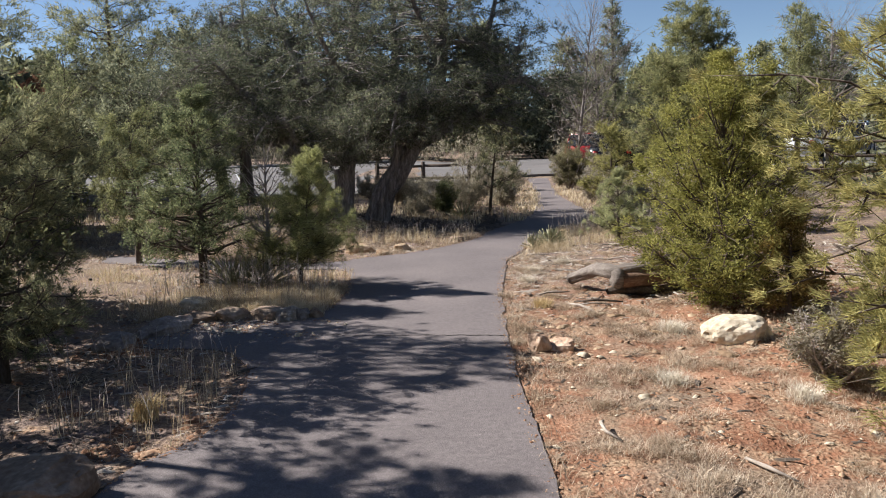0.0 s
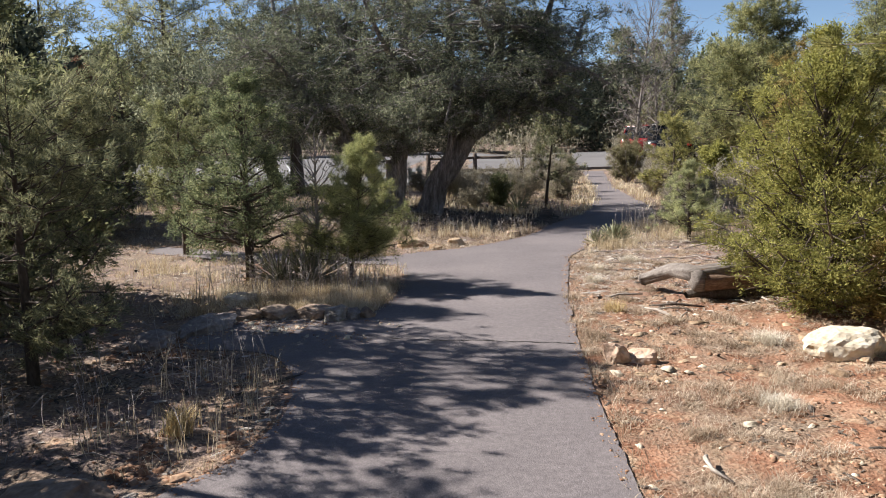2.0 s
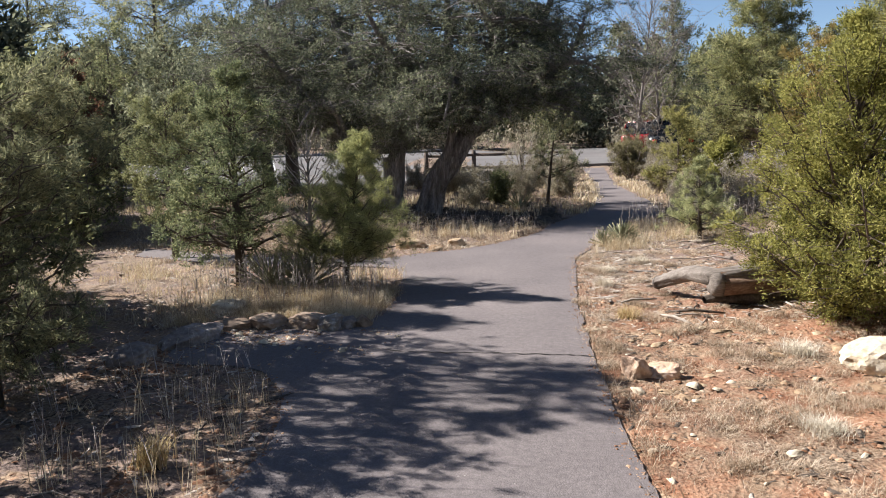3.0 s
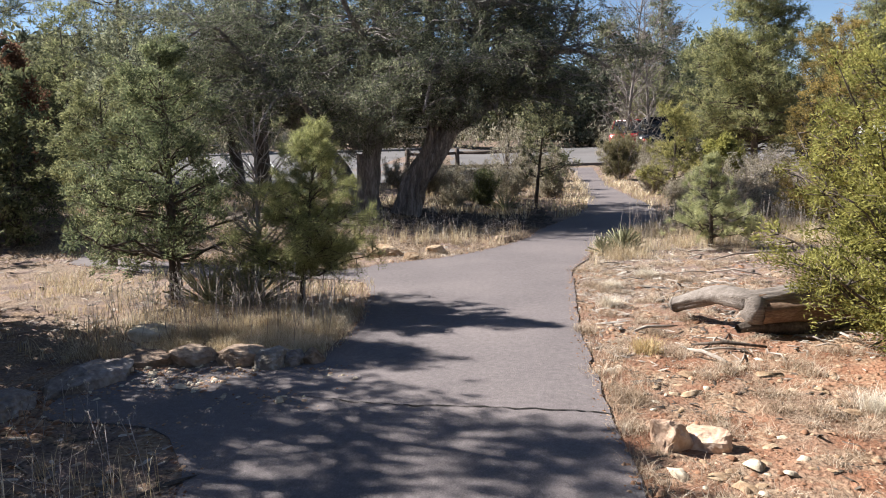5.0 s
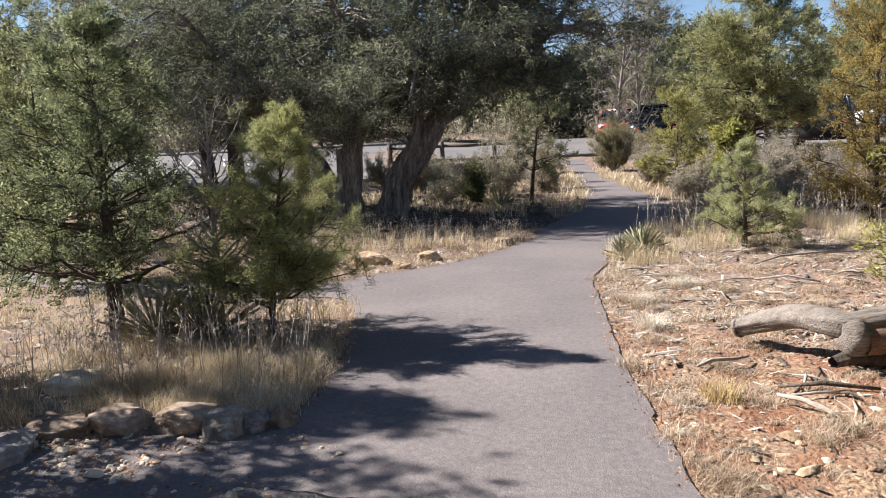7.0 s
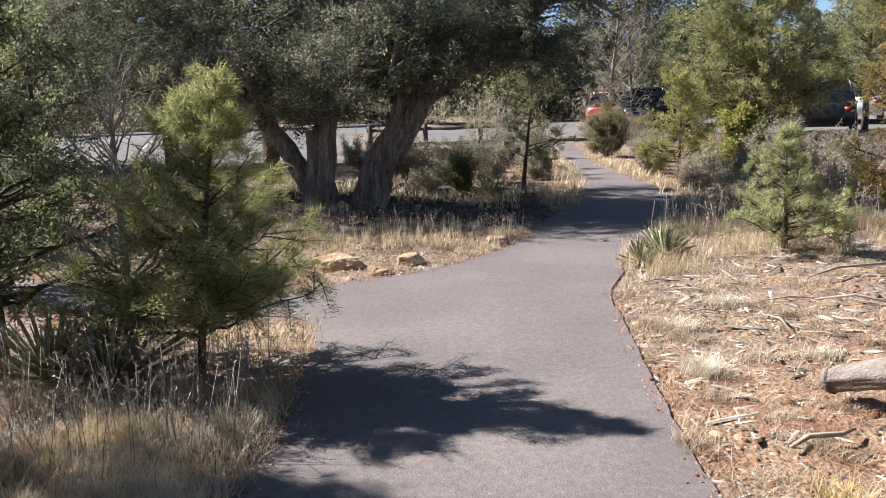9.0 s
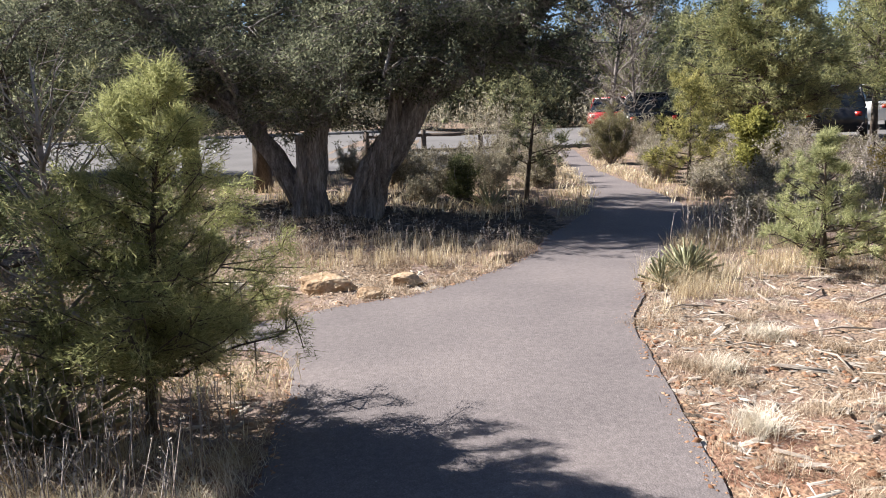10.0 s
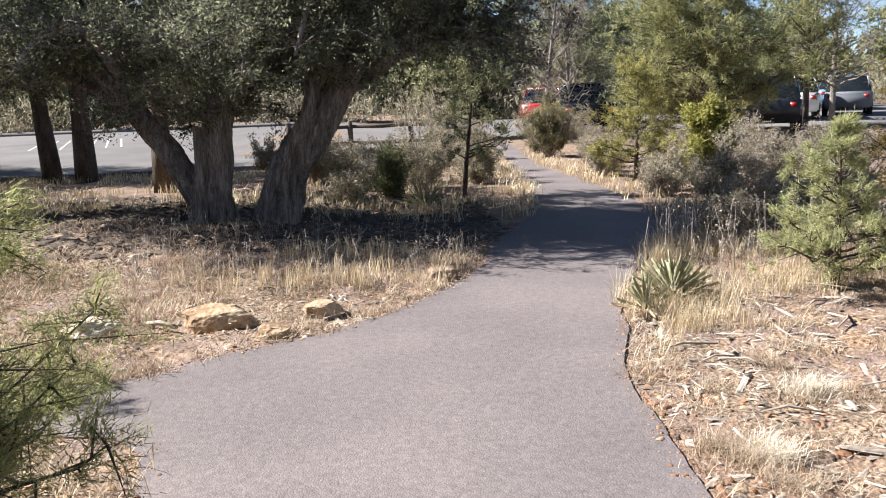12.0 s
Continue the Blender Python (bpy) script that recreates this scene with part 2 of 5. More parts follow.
def part(name, me, parent, label=""):
    ob = new(name, me)
    ob.parent = parent
    return tagged(ob, label)


def thing(name, at, label, category, group="", turn=0.0):
    ob = new(name)
    ob.empty_display_size = 0.1
    ob.matrix_world = pose(*at, 0, 0, turn)
    return tagged(ob, label, category, group)


class Wood:
    """Tapered tubes gathered into one mesh."""

    def __init__(self):
        self.v, self.f, self.n = [], [], 0

    def tube(self, pts, radii, sides=5, rough=0.0, rng=None):
        pts = np.asarray(pts, float)
        n = len(pts)
        d = np.gradient(pts, axis=0)
        d /= np.linalg.norm(d, axis=1)[:, None] + 1e-9
        mean = np.abs(pts[-1] - pts[0])
        ref = np.eye(3)[int(np.argmin(mean))][None]
        u = np.cross(d, ref)
        u /= np.linalg.norm(u, axis=1)[:, None] + 1e-9
        w = np.cross(d, u)
        a = np.linspace(0, 2 * np.pi, sides, endpoint=False)
        r = np.asarray(radii, float)[:, None] * np.ones(sides)
        if rough:
            r = r * (1 + rough * rng.uniform(-1, 1, (1, sides)) + rough * 0.6 * rng.uniform(-1, 1, (n, sides)))
        ring = pts[:, None] + r[..., None] * (np.cos(a)[None, :, None] * u[:, None] + np.sin(a)[None, :, None] * w[:, None])
        i = np.arange(n - 1)[:, None] * sides + np.arange(sides)
        j = np.arange(n - 1)[:, None] * sides + (np.arange(sides) + 1) % sides
        q = np.stack([i, j, j + sides, i, j + sides, i + sides], -1).reshape(-1, 3)
        cap = [[(n - 1) * sides, (n - 1) * sides + k, (n - 1) * sides + k + 1] for k in range(1, sides - 1)]
        cap += [[0, k + 1, k] for k in range(1, sides - 1)]
        self.v.append(ring.reshape(-1, 3))
        self.f.append(np.vstack([q, np.array(cap)]) + self.n)
        self.n += n * sides

    def barked(self, pts, radii, rng, lobes=5, twist=1.6, sides=72, step=0.03, groove=0.3):
        """A tube with twisted lobes, deep grooves and fibrous strips of bark."""
        pts = spline(pts, step)
        n = len(pts)
        r0 = np.interp(np.linspace(0, 1, n), np.linspace(0, 1, len(radii)), radii)
        d = unit(np.gradient(pts, axis=0))
        u = unit(np.cross(d, [[0.13, 1.0, 0.07]]))
        w = np.cross(d, u)
        a = np.linspace(0, 2 * np.pi, sides, endpoint=False)[None]
        run = np.concatenate([[0], np.cumsum(np.linalg.norm(np.diff(pts, axis=0), axis=1))])[:, None]
        wave = a + twist * run + 0.25 * np.sin(3.1 * run + rng.uniform(0, 6))
        shape = sum(q * np.sin(f * wave + rng.uniform(0, 6) + 0.7 * np.sin(1.7 * run + f)) for f, q in ((2, 0.06), (lobes, 0.07), (lobes + 3, 0.035)))
        seed = rng.uniform(0, 50)
        co, si, h = np.cos(wave), np.sin(wave), run + 0 * a
        field = [abs(noise.noise(Vector((2.6 * p, 2.6 * q, 1.3 * z + seed)))) + 0.55 * abs(noise.noise(Vector((7 * p, 7 * q, 2.2 * z - seed)))) for p, q, z in zip(co.ravel(), si.ravel(), h.ravel())]
        strips = np.clip(np.array(field).reshape(co.shape) * 2.2, 0, 1) ** 0.6
        fine = np.repeat(rng.normal(0, 1, (n // 6 + 2, sides)), 6, 0)[:n]
        r = r0[:, None] * (0.97 - 0.5 * groove + shape + groove * strips + 0.025 * fine)
        ring = pts[:, None] + r[..., None] * (np.cos(a)[..., None] * u[:, None] + np.sin(a)[..., None] * w[:, None])
        i = np.arange(n - 1)[:, None] * sides + np.arange(sides)
        j = np.arange(n - 1)[:, None] * sides + (np.arange(sides) + 1) % sides
        self.v.append(ring.reshape(-1, 3))
        self.f.append(np.stack([i, j, j + sides, i, j + sides, i + sides], -1).reshape(-1, 3) + self.n)
        self.n += n * sides

    def mesh(self, name, mat, smooth=True):
        return np_mesh(name, np.vstack(self.v), np.vstack(self.f), mat, smooth)


def unit(a):
    return a / (np.linalg.norm(a, axis=-1, keepdims=True) + 1e-9)


def leaves(name, at, way, k, length, width, spread, fan, mat, rng, kite=True, droop=0.0):
    """k small blades round every point of at, fanned about way."""
    m = len(at) * k
    p = np.repeat(at, k, 0) + rng.normal(0, spread, (m, 3))
    d = unit(np.repeat(unit(way), k, 0) + rng.normal(0, fan, (m, 3)) + [0, 0, -droop])
    le = length * rng.uniform(0.55, 1.25, (m, 1))
    s = unit(np.cross(d, rng.normal(0, 1, (m, 3)))) * width * rng.uniform(0.7, 1.3, (m, 1)) / 2
    if kite:
        v = np.stack([p, p + d * le * 0.45 + s, p + d * le, p + d * le * 0.45 - s], 1).reshape(-1, 3)
        b = np.arange(m)[:, None] * 4
        f = np.hstack([b, b + 1, b + 2, b, b + 2, b + 3]).reshape(-1, 3)
    else:
        v = np.stack([p - s, p + s, p + d * le], 1).reshape(-1, 3)
        f = np.arange(m * 3).reshape(-1, 3)
    return np_mesh(name, v, f, mat)


# ---- the lie of the land ----
def soft(v, lo, hi):
    q = np.clip((v - lo) / (hi - lo), 0, 1)
    return q * q * (3 - 2 * q)


def land(x, y):
    """Height of the land without its small bumps."""
    x, y = np.asarray(x, float), np.asarray(y, float)
    z = 0.2 * soft(-x, -0.6, 1.6) * soft(y, 13.5, 16.5) + 0.03 * np.clip(y - 25, 0, 40) * soft(y, 24, 30)
    far = np.hypot(x, y)
    z = z + (0.05 + 0.15 * soft(-x, -50, 150)) * np.clip(far - 130, 0, 260) * (0.8 + 0.2 * np.sin(x * 0.021 + 1) * np.cos(y * 0.017))
    z = z + 0.06 * soft(x, 1.6, 3.5) * soft(y, 3, 7) * soft(-y, -16, -12)
    return z


def spline(points, step=0.08):
    """Points along a smooth curve through the given ones."""
    p = np.array(points, float)
    p = np.vstack([2 * p[0] - p[1], p, 2 * p[-1] - p[-2]])
    out = []
    for a, b, c, d in zip(p, p[1:], p[2:], p[3:]):
        n = max(2, int(np.linalg.norm(c - b) / step))
        for t in np.linspace(0, 1, n, endpoint=False):
            out.append(0.5 * (2 * b + (c - a) * t + (2 * a - 5 * b + 4 * c - d) * t * t + (3 * b - a - 3 * c + d) * t ** 3))
    return np.array(out + [p[-2]])


EDGE_R = spline([(1.0, -9), (1.0, 0), (0.96, 4.1), (0.93, 5.6), (0.95, 7.1), (0.99, 8.4), (1.09, 9.6), (1.19, 10.6), (1.27, 11.25), (1.47, 11.85), (1.82, 12.9), (2.7, 14.6), (3.36, 16.4), (3.7, 18.6), (3.78, 21), (3.88, 24), (4.15, 28), (4.6, 33)])
EDGE_L1 = spline([(-1.1, -9), (-1.15, 1), (-1.2, 4.1), (-0.92, 4.95), (-0.89, 5.6), (-1.02, 6.25), (-1.4, 6.8), (-2.1, 7.0), (-2.15, 7.8)])
EDGE_L2 = spline([(-0.84, 7.95), (-0.71, 8.8), (-0.75, 9.7), (-0.81, 10.3), (-0.98, 10.8), (-1.5, 11.0), (-3.0, 11.3), (-5.0, 12.4)])
EDGE_L3 = spline([(-5.2, 13.2), (-3.0, 12.1), (-1.45, 11.6), (-0.8, 11.95), (-0.12, 12.38), (0.47, 13.12), (0.93, 14.0), (1.26, 15.2), (1.7, 16.2), (2.14, 17.5), (2.5, 19.2), (3.0, 22.8), (3.35, 26.5), (3.75, 33)])
rim_rng = np.random.default_rng(5)
RIM = np.vstack([EDGE_L1, EDGE_L2, EDGE_L3, EDGE_R[::-1]])
RIM = RIM + np.repeat(rim_rng.normal(0, 0.007, (len(RIM) // 3 + 1, 2)), 3, 0)[:len(RIM)] + rim_rng.normal(0, 0.004, RIM.shape)


def inside(x, y, poly):
    x, y = np.asarray(x, float), np.asarray(y, float)
    hit = np.zeros(x.shape, bool)
    for (x0, y0), (x1, y1) in zip(poly, np.roll(poly, -1, 0)):
        if y0 != y1:
            hit ^= ((y0 > y) != (y1 > y)) & (x < (x1 - x0) * (y - y0) / (y1 - y0) + x0)
    return hit


def bumps(x, y):
    z = np.zeros(np.shape(x))
    for i, (s, a) in enumerate(((1.1, 0.025), (2.3, 0.014), (5.1, 0.01), (11.0, 0.01), (23.0, 0.009))):
        z += a * (np.sin(s * x * 1.3 + 1.7 * i + 1.3 * np.sin(s * y * 0.7 + i)) * np.cos(s * y * 1.1 + 0.9 * i + 1.1 * np.sin(s * x * 0.9)))
    return z


def rim_distance(x, y):
    """Distance to the path's edge, up to a metre, near the walk; far places count as a metre."""
    x, y = np.asarray(x, float), np.asarray(y, float)
    d = np.ones(x.shape)
    near = (np.abs(x) < 7.5) & (y > -9) & (y < 34)
    px, py = x[near], y[near]
    best = np.full(px.shape, 1.0)
    for a in range(0, len(px), 4000):
        q = (px[a:a + 4000, None] - RIM[None, :, 0]) ** 2 + (py[a:a + 4000, None] - RIM[None, :, 1]) ** 2
        best[a:a + 4000] = np.minimum(1.0, np.sqrt(q.min(1)))
    d[near] = best
    return d


def soil(x, y):
    d = rim_distance(x, y)
    right = soft(np.asarray(x, float) - 0.24 * np.clip(np.asarray(y, float) - 11, 0, 20), 0.2, 0.6)
    return land(x, y) - 0.005 - 0.004 * right + bumps(x, y) * soft(d, 0.0, 0.6)


def axis(fine_lo, fine_hi, step, far):
    mid = np.arange(fine_lo, fine_hi, step)
    grow, d, v = [], step, 0.0
    while v < far:
        d *= 1.16
        v += d
        grow.append(v)
    grow = np.array(grow)
    return np.concatenate([fine_lo - grow[::-1], mid, mid[-1] + grow])


gx, gy = np.meshgrid(axis(-5.5, 5.5, 0.07, 900), axis(1.5, 17.0, 0.07, 900))
gz = soil(gx, gy) - 0.06 * (inside(gx, gy, RIM) & (rim_distance(gx, gy) > 0.15))
rows_n, cols_n = gx.shape
k = (np.arange(rows_n - 1)[:, None] * cols_n + np.arange(cols_n - 1)).ravel()
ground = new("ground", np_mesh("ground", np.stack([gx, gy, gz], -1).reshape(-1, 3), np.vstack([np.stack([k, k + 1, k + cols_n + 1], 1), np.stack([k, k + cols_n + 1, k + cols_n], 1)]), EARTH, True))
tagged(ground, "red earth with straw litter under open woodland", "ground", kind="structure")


def slab(name, rim, thick, mat, label, category, lift=0.0):
    """A flat sheet with a raised, crumbled edge, lying on the land."""
    bm = bmesh.new()
    z = land(rim[:, 0], rim[:, 1]) + lift
    top = [bm.verts.new((x, y, h)) for (x, y), h in zip(rim, z)]
    low = [bm.verts.new((x + 0.0, y, h - thick)) for (x, y), h in zip(rim, z)]
    for i in range(len(rim)):
        j = (i + 1) % len(rim)
        bm.faces.new((top[i], top[j], low[j], low[i]))
    edges = [e for e in bm.edges if e.verts[0] in set(top) and e.verts[1] in set(top)]
    bmesh.ops.triangle_fill(bm, edges=edges, use_beauty=True, use_dissolve=False)
    bmesh.ops.recalc_face_normals(bm, faces=bm.faces)
    return tagged(new(name, bm_mesh(name, bm, mat)), label, category, kind="structure")


slab("path", RIM, 0.09, ASPHALT, "grey worn asphalt footpath with crumbling edges", "path", 0.004)
lot_rim = spline([(-40, 25.5), (-20, 25.2), (-8, 24.6), (-4, 24.6), (2.6, 26.5), (3.2, 34), (16, 33), (40, 31), (42, 50), (10, 49), (-10, 48), (-40, 47), (-40, 25.5)], 1.0)[:-1]
slab("parking_lot", lot_rim, 0.1, LOT, "pale grey asphalt parking lot behind the trees", "parking lot", 0.09)


# ---- trees and shrubs ----
def cone(f):
    return np.clip(1 - f, 0, 1) ** 0.95 * np.clip(0.5 + 4 * f, 0, 1)


def dome(f):
    return np.sqrt(np.clip(1 - ((f - 0.42) / 0.6) ** 2, 0, 1))


def egg(f):
    return np.sqrt(np.clip(1 - ((f - 0.32) / 0.7) ** 2, 0, 1)) * (1 - 0.35 * f)


def stem(h, r, rng, lean=(0, 0), wobble=0.03, n=9):
    f = np.linspace(0, 1, n)
    w = np.cumsum(rng.normal(0, wobble * h / n, (n, 2)), 0) * f[:, None]
    return np.stack([lean[0] * f * h + w[:, 0], lean[1] * f * h + w[:, 1], f * h - 0.06 * (f == 0)], 1), r * (1 - 0.93 * f)


def tree(name, label, x, y, h, r, shape, mat, bark, seed, branches=60, per=24, k=14, leaf=0.05, width=0.016, spread=0.03, fan=0.7,
         kite=True, clear=0.1, rise=0.5, droop=0.0, lean=(0, 0), stems=None, trunk_r=None, twigs=True, category="tree", group="", bare=0.0, side=0.3, sink=0.0, front=1.0, ridges=9, shares=(1.0, 0.55)):
    rng = np.random.default_rng(seed)
    root = thing(name, (x, y, float(soil(x, y)) - sink), label, category, group)
    if stems is None:
        stems = [(*stem(h, trunk_r or (0.012 + 0.018 * h), rng, lean), clear)]
    for i, (pts, rad, _) in enumerate(stems):
        w = Wood()
        if ridges > 20 and rad[0] > 0.095:
            w.barked(pts[::3], rad[::3], rng, 5 if i else 6, 1.2)
        else:
            w.tube(pts, rad, ridges, 0.12, rng)
        kind = "stem" if category == "shrub" else "trunk" if pts[0][2] < 0 else "limb"
        part(kind, w.mesh(kind, bark), root)
    limbs, at, way = Wood(), [], []
    lens = np.array([np.linalg.norm(np.diff(p, axis=0), axis=1).sum() for p, _, _ in stems])
    for i in range(branches):
        s = rng.choice(len(stems), p=lens / lens.sum())
        pts, rad, lo = stems[s]
        f = lo + (0.99 - lo) * rng.uniform(0, 1) ** (1.2 if len(stems) == 1 else 1.1)
        q = f * (len(pts) - 1)
        b = min(int(q), len(pts) - 2)
        p0 = pts[b] + (q - b) * (pts[b + 1] - pts[b])
        az = i * 2.39996 + rng.normal(0, 0.3)
        out = np.array([math.cos(az), math.sin(az) * (front if math.sin(az) < 0 else 1.0), 0])
        le = max(0.06, r * float(shape(f)) * rng.uniform(0.65, 1.2))
        sv = np.linspace(0, 1, 6)
        up = rise * rng.uniform(0.5, 1.4) * (0.2 + 1.1 * f)
        line = p0 + le * (sv[:, None] * out + (sv * up + 0.25 * sv ** 2 * rise - droop * sv ** 2)[:, None] * [0, 0, 1.0])
        line[1:] += rng.normal(0, 0.035 * le, (5, 3))
        br = max(0.003, min(0.35 * float(np.interp(q, range(len(rad)), rad)) + 0.002, 0.02 * le + 0.004))
        limbs.tube(line, br * (1 - 0.8 * sv), 4)
        m = max(2, int(0.66 * per * (0.12 + 0.88 * le / r)))
        t = rng.uniform(0.18, 1.03, m) ** 0.8
        on = np.stack([np.interp(t, sv, line[:, c]) for c in range(3)], 1)
        off = rng.normal(0, 1, (m, 3)) * [1, 1, 0.7] * (side * le * (1.15 - 0.7 * t))[:, None]
        tip = on + off
        tip[:, 2] = np.maximum(tip[:, 2], 0.05)
        off = tip - on
        if twigs:
            for a, e in zip(on, tip):
                limbs.tube([a, e], [br * 0.35 + 0.001, 0.001], 3)
        keep = rng.uniform(0, 1, m) >= bare
        heading = unit(off) * 0.9 + out * 0.5 + [0, 0, 0.45 - droop]
        for share in shares:
            at.append((on + share * off)[keep])
            way.append(heading[keep])
    tagged(part("branchwork", limbs.mesh("branchwork", bark), root), kind="stuff")
    at, way = np.vstack(at), np.vstack(way)
    if len(at):
        part("crown", leaves("crown", at, way, int(1.5 * k), leaf, width, spread, fan, mat, rng, kite), root)
    return root


SPRAY = dict(kite=True, fan=0.6, spread=0.026, k=28, leaf=0.034, width=0.0105)
MIDSPRAY = dict(kite=True, fan=0.8, spread=0.05, k=10, leaf=0.09, width=0.028)
NEEDLE = dict(kite=False, fan=0.6, spread=0.018, k=36, leaf=0.045, width=0.0055)
tree("juniper_tree", "young green juniper with silvery tips in dry litter", -2.7, 6.05, 1.82, 0.84, dome, P_GREEN, BARK_DARK, 11, 65, 19, clear=0.12, **NEEDLE)
tree("juniper_tree", "bushy green juniper among stones and dry grass", -2.52, 9.85, 2.38, 0.8, lambda f: egg(f) * (1.15 - 0.5 * f), J_BUSH, BARK_DARK, 12, 86, 17, clear=0.18, trunk_r=0.055, **SPRAY)
tree("pinyon_sapling", "half dead pinyon sapling with bare grey twigs", -1.68, 9.68, 1.66, 0.42, egg, P_GREEN, TWIG, 13, 60, 10, clear=0.2, trunk_r=0.035, rise=1.1, bare=0.92, **NEEDLE)
tree("pinyon_sapling", "yellow-green pinyon sapling beside the asphalt path", -1.33, 9.7, 1.56, 0.6, lambda f: egg(f) * (1.2 - 0.75 * f), P_SUN, BARK_DARK, 114, 90, 19, clear=0.12, lean=(0.18, -0.16), trunk_r=0.028, rise=0.7, kite=False, fan=0.6, spread=0.022, k=24, leaf=0.042, width=0.0034, shares=(1.0, 0.75, 0.5, 0.25))
# The next eight trees, mostly out of view, are added to shade path and bank.
tree("juniper_tree", "unseen tall dark green juniper with bare lower trunk, added to shade the path", -6.35, 10.05, 5.3, 0.6, dome, J_GREEN, BARK_DARK, 15, 22, 18, clear=0.82, trunk_r=0.1, **MIDSPRAY)
tree("pinyon_tree", "unseen dark pinyon pine with open grey branches, added to shade the path", -4.8, 5.85, 4.7, 0.72, dome, P_GREEN, BARK_DARK, 65, 30, 24, clear=0.72, rise=0.25, **NEEDLE)
tree("pinyon_tree", "unseen tall dark pinyon pine added to shade the path", -5.3, 8.4, 5.4, 1.0, dome, P_GREEN, BARK_DARK, 64, 60, 24, clear=0.55, rise=0.25, **NEEDLE)
tree("pinyon_tree", "unseen dark pinyon pine with bare lower trunk, added to shade the path", -5.05, 7.6, 4.6, 0.8, dome, P_GREEN, BARK_DARK, 63, 34, 22, clear=0.6, rise=0.25, **NEEDLE)
tree("juniper_tree", "unseen dark juniper added to shade the litter", -4.7, 5.35, 3.1, 0.9, egg, J_GREEN, BARK_DARK, 62, 90, 20, clear=0.1, **MIDSPRAY)
tree("juniper_tree", "dark juniper added to shade the left bank", -6.4, 9.4, 2.9, 1.2, egg, J_GREEN, BARK_DARK, 66, 80, 22, clear=0.1, **SPRAY)
tree("juniper_tree", "low dark juniper added to shade the left bank", -4.45, 6.75, 2.0, 1.0, dome, J_GREEN, BARK_DARK, 67, 80, 20, clear=0.08, **SPRAY)
tree("juniper_tree", "low dark juniper added to shade the left bank", -4.75, 8.45, 3.1, 1.05, dome, J_GREEN, BARK_DARK, 68, 80, 20, clear=0.08, **MIDSPRAY)
tree("juniper_tree", "small dark juniper on dry ground", -4.3, 12.2, 2.2, 0.7, dome, J_GREEN, BARK_DARK, 16, 50, 20, clear=0.2, **SPRAY)
tree("juniper_tree", "dense yellow-green conical juniper on red earth", 3.0, 7.75, 2.25, 1.0, cone, J_YELLOW, BARK_DARK, 17, 160, 22, clear=0.02, rise=1.1, side=0.22, kite=True, fan=0.6, spread=0.03, k=30, leaf=0.032, width=0.009)
tree("juniper_sapling", "small olive juniper beside a pale rock", 3.3, 7.1, 0.95, 0.25, egg, J_OLIVE, BARK_DARK, 18, 30, 14, clear=0.08, **SPRAY)
tree("pinyon_tree", "sunlit pinyon pine with long yellow-green needles", 3.42, 4.6, 3.4, 1.05, dome, P_YELLOW, BARK_DARK, 19, 115, 24, clear=0.06, rise=0.25, kite=False, fan=0.5, spread=0.02, k=46, leaf=0.06, width=0.0055)
tree("juniper_tree", "olive-brown juniper at the edge of the shrubs", 5.1, 13.7, 2.75, 0.75, egg, J_OLIVE, BARK_DARK, 20, 75, 18, clear=0.06, rise=0.8, **SPRAY)
tree("pinyon_sapling", "soft green pinyon sapling among dry grass", 3.05, 12.35, 1.1, 0.62, cone, P_SOFT, BARK_DARK, 21, 52, 14, clear=0.08, **NEEDLE)
